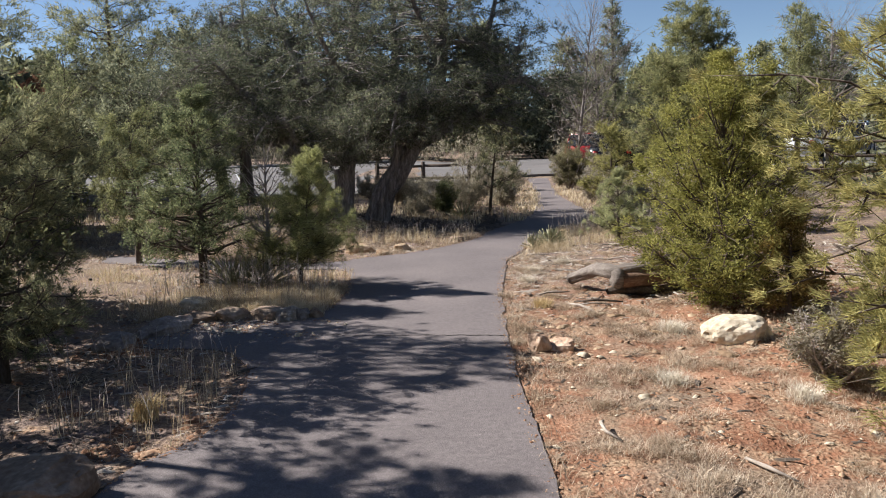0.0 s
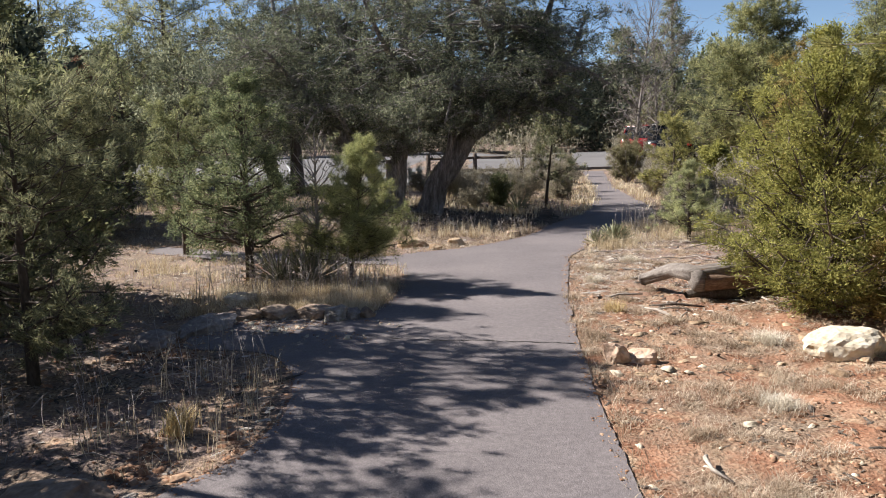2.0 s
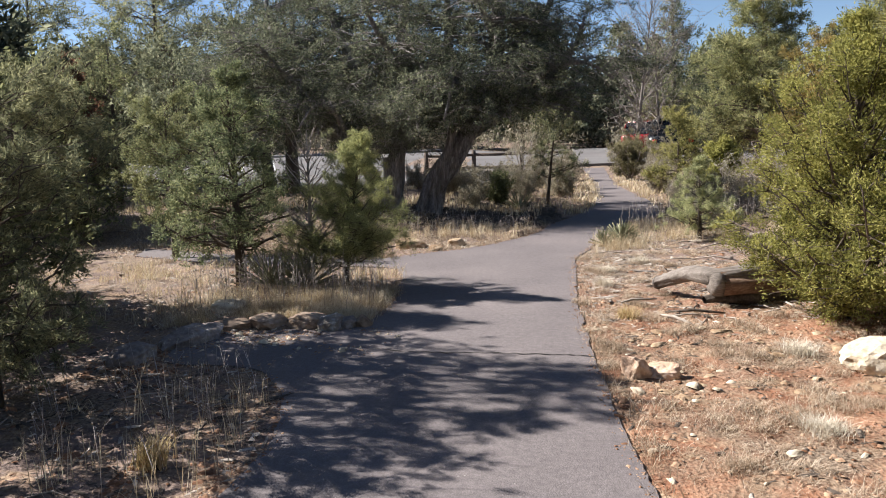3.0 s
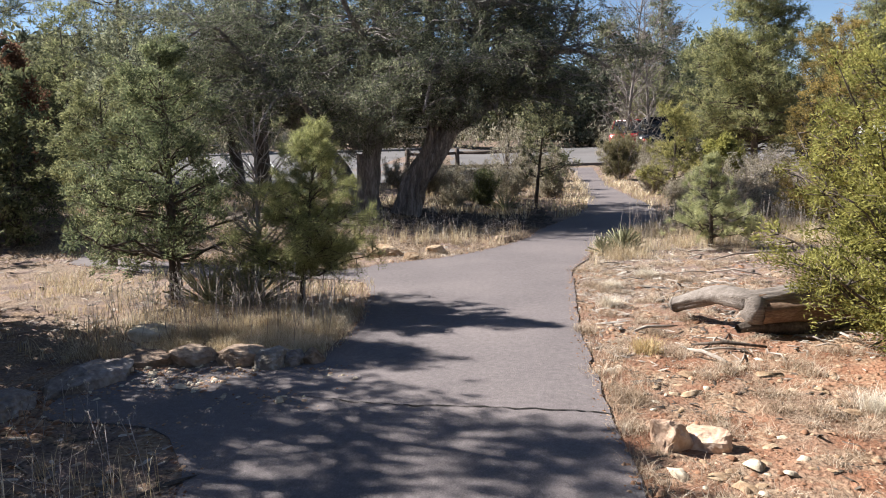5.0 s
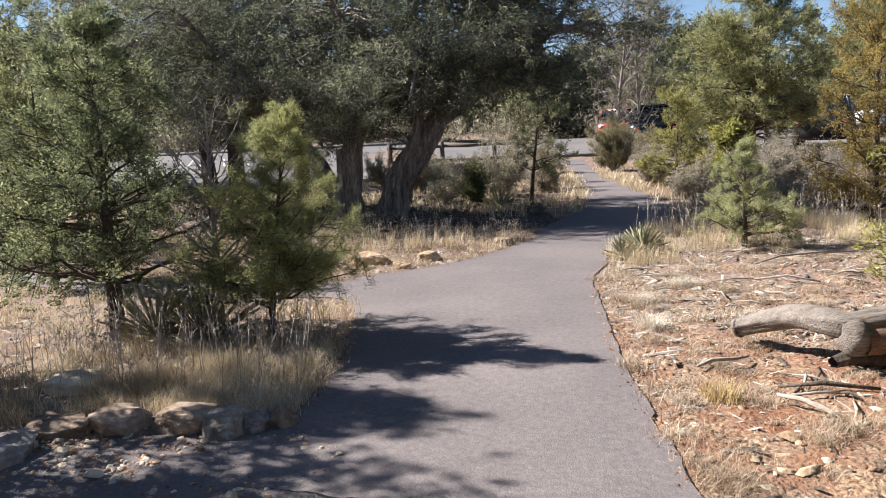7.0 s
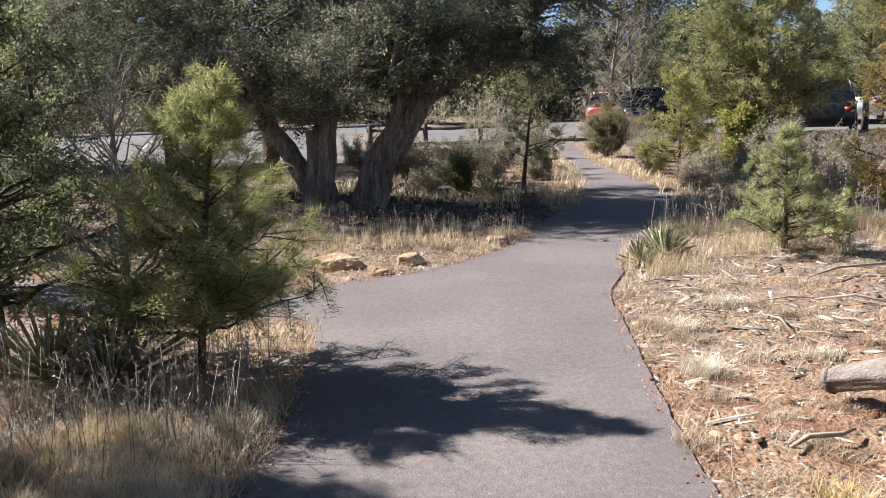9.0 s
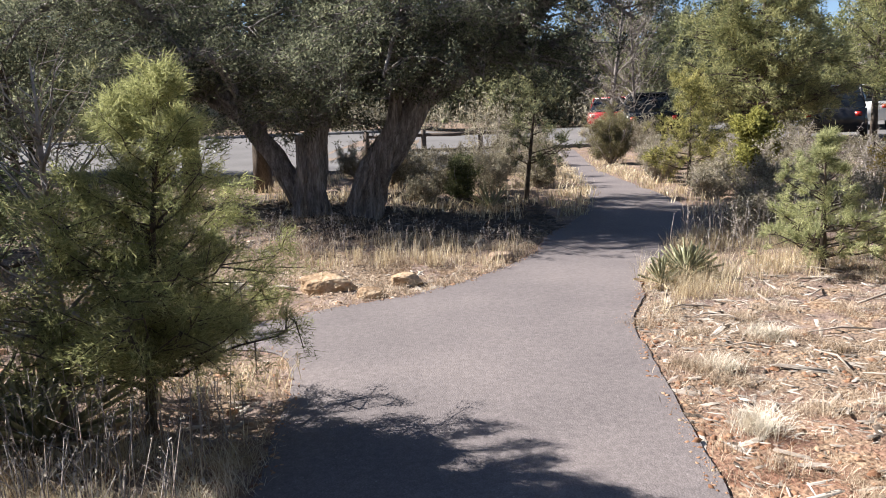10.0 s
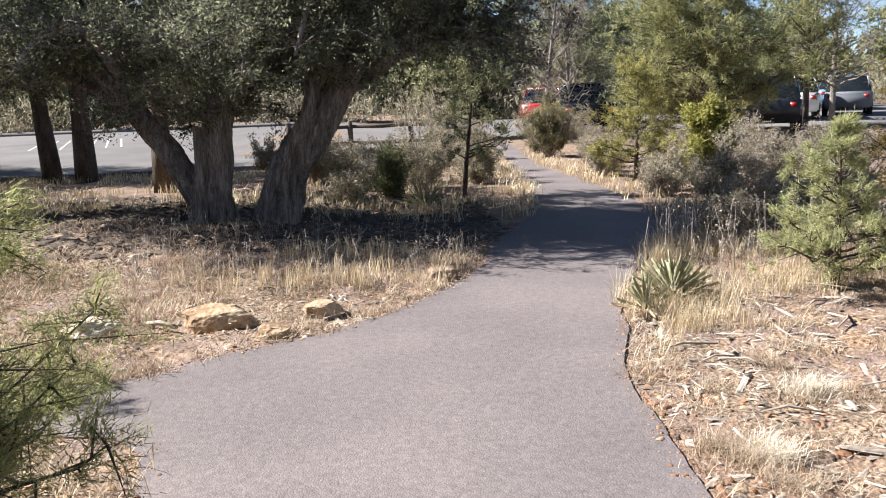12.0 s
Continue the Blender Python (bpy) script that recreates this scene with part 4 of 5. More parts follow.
car("bright red parked car behind bare trees", 8.1, 41.2, 65, paint("red_paint", (0.28, 0.025, 0.025)), 1.6)
car("black pickup truck parked by the path's end", 7.6, 34.6, 80, paint("black_paint", (0.012, 0.012, 0.014)), 1.75, 5.2, True)
car("dark grey parked sport utility car", 13.1, 31.8, 62, paint("dark_paint", (0.03, 0.03, 0.034)), 1.75)
car("silver parked sport utility car", 21.2, 40.0, 58, paint("silver_paint", (0.16, 0.17, 0.19)), 1.65)
car("white parked car behind other cars", 17.8, 38.4, 60, paint("white_paint", (0.75, 0.75, 0.74)), 1.75)
car("blue-grey parked car behind other cars", 24.2, 45.5, 60, paint("blue_paint", (0.1, 0.16, 0.22)), 1.7)

# ---- rail fence and lot markings ----
FENCEWOOD = ramp_mat("fence_wood", ((0.05, 0.035, 0.026), (0.1, 0.075, 0.06), (0.17, 0.135, 0.11)), 5, 40, 0.9, 0.6, 0.01, stretch=(0.4, 2, 2))
fence = thing("rail_fence", (0.3, 30.4, float(land(0.3, 30.4))), "dark wooden split rail fence beside the lot", "fence")
for i in range(4):
    w = Wood()
    w.tube([(-2.7 + 1.8 * i, 0, -0.1), (-2.7 + 1.8 * i, 0.01, 0.5), (-2.7 + 1.8 * i, 0, 0.98)], [0.085, 0.08, 0.075], 8, 0.08, wr)
    part("post", w.mesh("post", FENCEWOOD), fence)
for i in range(3):
    for z in (0.34, 0.82):
        w = Wood()
        w.tube([(-2.8 + 1.8 * i, 0.02, z), (-1.8 + 1.8 * i, 0.0, z - 0.02), (-0.8 + 1.8 * i, -0.02, z)], [0.05, 0.06, 0.05], 7, 0.1, wr)
        part("rail", w.mesh("rail", FENCEWOOD), fence)
lot = bpy.data.objects["parking_lot"]
for i in range(7):
    x, y = -11.4 + 0.5 * i, 34.0
    bm = bmesh.new()
    for f in ((0, 0), (0.07, 0), (-1.83, 6.0), (-1.9, 6.0)):
        bm.verts.new((x + f[0], y + f[1], float(land(x + f[0], y + f[1])) + 0.096))
    bm.faces.new(bm.verts[:])
    part("line", bm_mesh("line", bm, PAINT), lot, "white painted line")
w = Wood()
kx = np.linspace(-30, -3, 30)
w.tube(np.stack([kx, 47.3 + 0.02 * kx, land(kx, np.full(30, 47.3)) + 0.1], 1), np.full(30, 0.14), 4)
tagged(new("kerb", w.mesh("kerb", LOT, False)), "pale concrete kerb of the lot", "kerb", kind="structure")


# ---- rocks ----
def rock(label, x, y, size, turn, seed, mat, name="rock", group="", sink=0.2, cuts=12, boxy=0.62):
    rng = np.random.default_rng(seed)
    bm = bmesh.new()
    bmesh.ops.create_icosphere(bm, subdivisions=4, radius=1)
    co = np.array([v.co for v in bm.verts])
    co = np.sign(co) * np.abs(co) ** boxy
    for i in range(cuts):
        nrm = unit(rng.normal(0, 1, 3))
        far = np.maximum(co @ nrm - rng.uniform(0.7, 1.15), 0)
        co = co - 0.93 * far[:, None] * nrm
    for v, c in zip(bm.verts, co):
        p = Vector(c)
        v.co = p + p.normalized() * (0.12 * noise.noise(p * 2.1 + Vector((seed, 0, 0))) + 0.06 * noise.noise(p * 5 + Vector((0, seed, 0))) + 0.03 * noise.noise(p * 12))
        v.co = (v.co.x * size[0] / 1.85, v.co.y * size[1] / 1.85, v.co.z * size[2] / 1.8)
    ob = new(name, bm_mesh(name, bm, mat, False))
    ob.matrix_world = pose(x, y, float(soil(x, y)) + size[2] * (0.5 - sink), 0, 0, turn)
    return tagged(ob, label, "rock", group)


rock("large pale limestone boulder on red earth", 2.7, 6.62, (0.5, 0.38, 0.25), -8, 47, ROCK_PALE, sink=0.3, cuts=7, boxy=0.9)
rock("small pale tan rock beside the path", 1.16, 6.6, (0.19, 0.17, 0.17), 30, 52, ROCK_PINK, sink=0.3, cuts=22, boxy=0.6)
rock("small pink-tan rock beside the path", 1.33, 6.63, (0.22, 0.17, 0.14), -20, 53, ROCK_PINK, sink=0.3, cuts=22, boxy=0.6)
rock("tan sandstone block at the path's edge", -1.42, 4.1, (0.48, 0.4, 0.24), 8, 4, ROCK, sink=0.14, boxy=0.45)
rock("brown rock at the path's edge", -1.9, 4.15, (0.3, 0.3, 0.14), 50, 5, ROCK_RED)
BORDER = (("long grey border stone edging the path", -2.12, 7.55, (0.56, 0.26, 0.22), 62, 6, ROCK_GREY),
          ("grey border stone edging the path", -2.36, 7.05, (0.42, 0.26, 0.19), 72, 7, ROCK_GREY),
          ("flat tan border stone edging the path", -1.93, 7.97, (0.34, 0.24, 0.15), -5, 8, ROCK),
          ("low tan border stone edging the path", -1.62, 7.98, (0.34, 0.24, 0.15), 6, 9, ROCK),
          ("tan border stone edging the path", -1.3, 7.95, (0.34, 0.22, 0.17), -4, 10, ROCK),
          ("white-faced border stone edging the path", -1.07, 7.9, (0.23, 0.22, 0.2), 3, 111, ROCK_WHITE),
          ("grey border stone edging the path", -0.94, 7.95, (0.15, 0.2, 0.17), 0, 12, ROCK_GREY),
          ("squared tan border stone edging the path", -0.83, 7.98, (0.14, 0.2, 0.16), 5, 13, ROCK))
for label, x, y, size, turn, seed, mat in BORDER:
    rock(label, x, y, size, turn, seed, mat, "border_stone", "stone border", 0.44, 26, 0.62)
rock("flat pale stone in dry grass", -2.2, 8.6, (0.3, 0.22, 0.12), 10, 14, ROCK_PALE)
rock("flat pale stone in dry grass", -1.74, 12.55, (0.34, 0.3, 0.16), 20, 15, ROCK_PALE, sink=0.36, cuts=22, boxy=0.8)
rock("ochre sandstone rock with dark hollow in dry grass", -0.95, 12.6, (0.5, 0.28, 0.22), -6, 16, ROCK_RED, sink=0.36, cuts=22, boxy=0.8)
rock("small ochre rock in dry grass", -0.3, 12.66, (0.27, 0.2, 0.14), 12, 17, ROCK_RED, sink=0.36, cuts=22, boxy=0.8)
rock("small brown rock at the path's edge", -0.58, 12.28, (0.18, 0.14, 0.09), 0, 18, ROCK_RED)
rock("small brown rock at the path's edge", 0.55, 13.6, (0.26, 0.2, 0.12), 0, 19, ROCK)


# ---- fallen log and sticks ----
lr = np.random.default_rng(33)
log = thing("fallen_log", (2.4, 8.6, float(soil(2.4, 8.6))), "weathered grey fallen log with a sawn end", "log")
w = Wood()
w.barked([(-0.6, 0.48, 0.06), (-0.56, 0.44, 0.085), (-0.46, 0.3, 0.15), (-0.38, 0.12, 0.21), (-0.3, -0.08, 0.225), (-0.2, -0.17, 0.22), (0.1, -0.12, 0.235), (0.5, -0.03, 0.25)], (0.058, 0.066, 0.07, 0.074, 0.085, 0.1, 0.1, 0.095), lr, 3, 0.3, 40, 0.03, 0.1)
w.tube([(-0.604, 0.485, 0.058), (-0.59, 0.465, 0.066)], [0.058, 0.064], 18, 0.04, lr)
part("limb", w.mesh("limb", LOGWOOD), log, "smooth grey weathered limb")
w = Wood()
w.barked([(-0.22, -0.2, 0.17), (-0.05, -0.17, 0.175), (0.3, -0.1, 0.18), (0.7, 0.0, 0.18)], (0.105, 0.12, 0.125, 0.12), lr, 4, 0.2, 48, 0.03, 0.14)
part("bole", w.mesh("bole", CUTWOOD), log, "red-brown split bole")
w = Wood()
w.tube([(-0.3, -0.215, 0.17), (-0.27, -0.21, 0.17), (-0.2, -0.197, 0.172)], [0.075, 0.102, 0.11], 22, 0.03, lr)
part("sawn_end", w.mesh("sawn_end", LOGWOOD), log)
w = Wood()
w.barked([(-0.34, -0.2, 0.03), (-0.22, -0.17, 0.045), (-0.05, -0.19, 0.045), (0.2, -0.16, 0.04), (0.5, -0.08, 0.045)], (0.03, 0.05, 0.06, 0.055, 0.04), lr, 4, 1.0, 28)
part("stub", w.mesh("stub", BARK_DARK), log, "dark broken stub")


def stick(label, x, y, turn, pts, rad, mat=GREYWOOD):
    w = Wood()
    w.tube(pts, np.array(rad) * 0.55, 7, 0.16, lr)
    ob = new("stick", w.mesh("stick", mat))
    ob.matrix_world = pose(x, y, float(soil(x, y)), 0, 0, turn)
    return tagged(ob, label, "stick", "dead sticks")


stick("forked grey stick on red earth", 1.72, 7.92, -50, [(-0.16, 0, 0.05), (-0.05, 0.02, 0.05), (0.06, 0.0, 0.04), (0.17, -0.01, 0.02)], [0.012, 0.022, 0.024, 0.014])
stick("bent pale stick on red earth", 1.33, 4.75, 100, [(-0.14, 0.0, 0.02), (-0.03, 0.05, 0.04), (0.06, 0.04, 0.05), (0.13, 0.0, 0.03)], [0.01, 0.02, 0.022, 0.014])
stick("pale splintered stick on red earth", 1.95, 4.25, 118, [(-0.15, 0, 0.015), (0, 0.015, 0.03), (0.14, 0, 0.02)], [0.008, 0.02, 0.014])
stick("grey branch on wood chips", 1.55, 8.6, 20, [(-0.18, 0, 0.03), (-0.06, 0.03, 0.04), (0.08, 0.0, 0.035), (0.2, 0.04, 0.02)], [0.015, 0.022, 0.02, 0.01])
stick("dark weathered branch on dry litter", 1.9, 8.15, -12, [(-0.22, 0, 0.02), (0, 0.02, 0.04), (0.25, -0.02, 0.03)], [0.012, 0.025, 0.015], BARK_DARK)
stick("long thin grey branch on wood chips", 3.2, 11.3, 12, [(-0.5, 0, 0.03), (-0.2, 0.06, 0.07), (0.2, 0.02, 0.08), (0.6, 0.1, 0.04)], [0.012, 0.02, 0.022, 0.012])
stick("curved pale branch on wood chips", 2.75, 10.6, -25, [(-0.25, 0, 0.03), (0.0, 0.07, 0.06), (0.25, 0.0, 0.03)], [0.012, 0.02, 0.012])
stick("short pale log in dry grass", -1.35, 12.6, -35, [(-0.16, 0, 0.03), (0, 0.01, 0.05), (0.16, 0, 0.04)], [0.02, 0.03, 0.03])
stick("grey branch in dry grass", -1.95, 12.9, 12, [(-0.3, 0, 0.03), (0, 0.02, 0.06), (0.3, 0, 0.03)], [0.015, 0.025, 0.014])


for i in range(16):
    x, y = 1.95 + lr.uniform(-0.4, 0.9), 8.25 + lr.uniform(-0.4, 0.3)
    q = lr.uniform(0.06, 0.18)
    stick("short grey broken stick beside the log", x, y, lr.uniform(0, 180), [(-q, 0, 0.012), (0, lr.normal(0, 0.02), 0.03), (q, lr.normal(0, 0.02), 0.015)], [0.009, 0.014, 0.008], GREYWOOD if i % 3 else BARK_DARK)
for i in range(22):
    x, y = lr.uniform(1.6, 4.6), lr.uniform(9.8, 12.4)
    q = lr.uniform(0.07, 0.24)
    stick("short grey dead stick on wood chips", x, y, lr.normal(0, 40), [(-q, 0, 0.012), (0, lr.normal(0, 0.03), 0.03), (q, lr.normal(0, 0.03), 0.012)], [0.006, 0.012, 0.007])

for i in range(26):
    x, y = lr.uniform(-3.6, -1.25), lr.uniform(3.6, 6.6)
    q = lr.uniform(0.05, 0.2)
    stick("thin dead twig in shaded litter", x, y, lr.uniform(0, 180), [(-q, 0, 0.01), (0, lr.normal(0, 0.03), 0.025), (q, lr.normal(0, 0.03), 0.012)], [0.005, 0.009, 0.005])
for i in range(16):
    x, y = lr.uniform(-5.0, 0.2), lr.uniform(14.6, 17.5)
    q = lr.uniform(0.1, 0.35)
    stick("dead twig under the old juniper", x, y, lr.uniform(0, 180), [(-q, 0, 0.015), (0, lr.normal(0, 0.04), 0.04), (q, lr.normal(0, 0.04), 0.015)], [0.008, 0.016, 0.008], GREYWOOD if i % 2 else BARK_DARK)

# ---- yuccas ----
def yucca(label, x, y, h, n, seed, dry=0.25):
    rng = np.random.default_rng(seed)
    root = thing("yucca", (x, y, float(soil(x, y))), label, "yucca", "yuccas")
    t = np.linspace(0, 1, 6)
    wd = 0.012 * np.array([0.8, 1.0, 1.0, 0.8, 0.5, 0.04])
    v = np.vstack([np.stack([-wd, 0.010 * np.sin(t * 2), t], 1), np.stack([wd, 0.010 * np.sin(t * 2), t], 1), np.stack([0 * t, -0.008 + 0 * t, t], 1)])
    f = []
    for i in range(5):
        for a, b in ((0, 12), (12, 6)):
            f += [[a + i, b + i, b + i + 1], [a + i, b + i + 1, a + i + 1]]
    fresh, old_blade = np_mesh("blade", v, f, YUCCA), np_mesh("blade", v, f, STRAW)
    for i in range(n):
        lay = rng.uniform(8, 78) if i > n * dry else rng.uniform(78, 108)
        ob = part("blade", fresh if i > n * dry else old_blade, root)
        le = h * rng.uniform(0.75, 1.15)
        ob.matrix_basis = pose(0, 0, 0.03, 0, 0, rng.uniform(0, 360)) @ pose(0, 0, 0, lay) @ Matrix.Diagonal((1, 1, le, 1))
    return root


yucca("green spiky yucca with dry skirt beside the path", 2.02, 12.5, 0.28, 150, 1, 0.4)
yucca("dark green spiky yucca under the saplings", -1.72, 9.5, 0.42, 80, 2, 0.2)
yucca("dark green spiky yucca under the saplings", -2.12, 9.62, 0.42, 70, 3, 0.2)
yucca("small green yucca beside the path", 1.75, 12.3, 0.22, 30, 4, 0.4)
yucca("green yucca under the old juniper", 0.75, 18.2, 0.4, 40, 5, 0.2)
yucca("green yucca near the grey shrubs", 5.6, 15.9, 0.45, 40, 6, 0.2)


# ---- grass, chips and litter ----
def strewn(n, box, rng, weight=None, gap=0.02):
    x, y = rng.uniform(box[0], box[1], n), rng.uniform(box[2], box[3], n)
    keep = ~inside(x, y, RIM)
    x, y = x[keep], y[keep]
    if weight is not None:
        keep = rng.uniform(0, 1, len(x)) < weight(x, y)
        x, y = x[keep], y[keep]
    return np.stack([x, y, soil(x, y)], 1)


def patchy(s, lo=0.3, seed=0.0):
    def f(x, y):
        v = np.array([noise.noise(Vector((a * s + seed, b * s, seed))) for a, b in zip(x, y)])
        return np.clip(lo + 1.3 * v, 0, 1)
    return f


def grass(name, label, at, k, height, mat, rng, width=0.004, splay=0.5, spread=0.03, kind="stuff"):
    m = len(at) * k
    size = np.repeat(rng.uniform(0.6, 1.25, (len(at), 1)), k, 0)
    p = np.repeat(at, k, 0) + rng.normal(0, spread, (m, 3)) * [1, 1, 0]
    h = height * size * rng.uniform(0.5, 1.15, (m, 1))
    a = rng.uniform(0, 2 * np.pi, m)
    out = np.stack([np.cos(a), np.sin(a), np.zeros(m)], 1) * np.abs(rng.normal(splay, splay * 0.5, (m, 1)))
    s = np.stack([-np.sin(a), np.cos(a), np.zeros(m)], 1) * width / 2
    mid = p + out * h * 0.4 + h * [0, 0, 0.62]
    tip = p + out * h * 1.1 + h * [0, 0, 1.0]
    v = np.stack([p - s, p + s, mid - s * 0.8, mid + s * 0.8, tip], 1).reshape(-1, 3)
    b = np.arange(m)[:, None] * 5
    f = np.hstack([b, b + 1, b + 3, b, b + 3, b + 2, b + 2, b + 3, b + 4]).reshape(-1, 3)
    return tagged(new(name, np_mesh(name, v, f, mat)), label, "grass", kind=kind)


gr = np.random.default_rng(101)
grass("dry_grass", "short curled pale dry grass on red earth", strewn(14000, (0.9, 5.5, 1.2, 12.5), gr, patchy(3.6, 0.05)), 44, 0.03, PALE, gr, 0.0022, 1.7, 0.03)
grass("dry_grass", "straw-coloured dry grass behind the border stones", np.vstack([strewn(1000, (-2.6, -0.75, 8.02, 9.4), gr, patchy(2.5, 0.5, 3)), strewn(170, (-1.5, -0.78, 8.0, 9.0), gr)]), 20, 0.115, STRAW, gr, 0.0026, 1.0, 0.04)
grass("dry_grass", "tall golden dry grass beside the path", strewn(1500, (1.4, 5.8, 11.4, 14.2), gr, lambda x, y: patchy(1.4, 0.3, 5)(x, y) * soft(y - 0.25 * x, 10.6, 12.0)), 26, 0.2, STRAW, gr, 0.0028, 0.55, 0.05)
grass("dry_grass", "pale dry grass round the ochre rocks", strewn(2600, (-4.5, 0.9, 11.6, 15.2), gr, patchy(1.5, 0.35, 7)), 20, 0.06, PALE, gr, 0.005, 1.1, 0.05)
grass("dry_grass", "golden upright dry grass before the old juniper", strewn(200, (-1.6, 0.9, 13.2, 15.0), gr, patchy(1.8, 0.35, 8)), 16, 0.2, STRAW, gr, 0.005, 0.25, 0.04)
grass("dry_grass", "thin dry grass in shade beside the path", strewn(300, (-3.8, -0.8, 2.5, 7.0), gr, patchy(2.2, 0.2, 11)), 14, 0.07, STRAW, gr, 0.0035, 1.2, 0.04)
grass("dry_grass", "tall thin grey grass at the path's edge", strewn(26, (-1.75, -0.95, 4.9, 6.5), gr), 6, 0.3, STRAW, gr, 0.0035, 0.3, 0.03)
grass("dry_grass", "thin dry grass between the junipers", strewn(1300, (-6.0, -0.8, 8.2, 11.5), gr, patchy(1.7, 0.3, 13)), 12, 0.12, STRAW, gr, 0.005, 0.7, 0.05)
grass("dry_grass", "golden grass before the parking lot", strewn(2600, (-12.0, 3.0, 16.8, 24.5), gr, patchy(0.8, 0.35, 17)), 12, 0.16, STRAW, gr, 0.012, 0.6, 0.09)
grass("dry_grass", "pale grass along the far path", strewn(1200, (2.0, 8.0, 14.0, 30.0), gr, lambda x, y: soft(1.2 - rim_distance(x, y), 0.1, 0.7)), 12, 0.16, STRAW, gr, 0.012, 0.6, 0.08)
grass("grass_tuft", "small golden grass tuft at the path's edge", np.array([[-1.36, 5.24, float(soil(-1.36, 5.24))]]), 260, 0.15, GOLD, gr, 0.0045, 0.55, 0.035, "")
grass("grass_tuft", "golden upright grass tuft on red earth", np.array([[1.37, 8.12, float(soil(1.37, 8.12))]]), 300, 0.13, GOLD, gr, 0.003, 0.6, 0.05, "")
grass("dry_grass", "pale fluffy clumps of dry grass on red earth", strewn(520, (0.95, 4.6, 2.0, 11.6), gr, patchy(1.6, 0.35, 55)), 210, 0.055, PALE, gr, 0.0022, 1.3, 0.05)
for x, y in ((2.1, 9.7), (1.96, 10.86), (1.5, 10.3), (1.35, 9.5), (2.55, 5.2), (1.9, 5.6), (2.3, 7.0)):
    grass("grass_tuft", "pale curled grass tuft on red earth", np.array([[x, y, float(soil(x, y))]]), 560, 0.085, BLEACHED, gr, 0.0022, 1.1, 0.05, "")


def stalks(name, label, at, height, rng):
    """Thin dead stems with small seed heads."""
    w, heads = Wood(), []
    for p in at:
        h = height * rng.uniform(0.55, 1.2)
        lean = rng.normal(0, 0.12, 2)
        top = p + h * np.array([lean[0], lean[1], 1])
        w.tube([p, (p + top) / 2 + rng.normal(0, 0.01, 3), top], [0.0022, 0.002, 0.0016], 3)
        heads.append(top)
        for j in range(rng.integers(0, 4)):
            q = p + (top - p) * rng.uniform(0.5, 0.9)
            e = q + np.array([*rng.normal(0, 0.05, 2), 0.07])
            w.tube([q, e], [0.0015, 0.0012], 3)
            heads.append(e)
    heads = np.array(heads)
    ob = tagged(new(name, w.mesh(name, TWIG)), label, "dead stalks", kind="stuff")
    part("seed_head", leaves("seed_head", heads, np.tile([0, 0, 1.0], (len(heads), 1)), 5, 0.010, 0.008, 0.003, 1.0, SEED, rng), ob)
    return ob


stalks("dead_stalks", "dead stalks with pale seed heads under the saplings", strewn(230, (-2.6, -0.85, 8.3, 9.7), gr), 0.38, gr)
stalks("dead_stalks", "dead stalks with seed heads before the old juniper", strewn(150, (-2.2, 0.9, 13.6, 15.4), gr), 0.27, gr)
stalks("dead_stalks", "dead stalks with seed heads beside the path", strewn(50, (-2.3, -1.0, 4.8, 6.8), gr), 0.34, gr)
stalks("dead_stalks", "dead stalks with seed heads behind the yucca", strewn(260, (2.0, 5.8, 12.6, 14.6), gr), 0.45, gr)


def chips(name, label, at, size, mat, rng, kind_of, flat=0.25):
    """Small irregular slivers or clods, lying as they fell."""
    m = len(at)
    base = np.array([(-1, -1, 0), (1, -0.7, 0), (0.8, 1, 0), (-0.9, 0.8, 0), (-0.5, -0.5, 1), (0.7, -0.4, 0.9), (0.5, 0.6, 1), (-0.6, 0.5, 0.8)])
    face = np.array([(0, 1, 5), (0, 5, 4), (1, 2, 6), (1, 6, 5), (2, 3, 7), (2, 7, 6), (3, 0, 4), (3, 4, 7), (4, 5, 6), (4, 6, 7)])
    dims = size * rng.lognormal(0, 0.45, (m, 1, 1)) * np.array([1, flat, flat * 0.6]) * rng.uniform(0.6, 1.4, (m, 1, 3))
    v = base[None] * dims + rng.normal(0, 0.12, (m, 8, 3)) * dims
    a, t = rng.uniform(0, 2 * np.pi, m), rng.normal(0, 0.18, m)
    x = v[..., 0] * np.cos(t)[:, None] - v[..., 2] * np.sin(t)[:, None]
    z = v[..., 0] * np.sin(t)[:, None] + v[..., 2] * np.cos(t)[:, None]
    v = np.stack([x * np.cos(a)[:, None] - v[..., 1] * np.sin(a)[:, None], x * np.sin(a)[:, None] + v[..., 1] * np.cos(a)[:, None], z], -1) + at[:, None]
    f = face[None] + np.arange(m)[:, None, None] * 8
    return tagged(new(name, np_mesh(name, v.reshape(-1, 3), f.reshape(-1, 3), mat)), label, kind_of, kind="stuff")


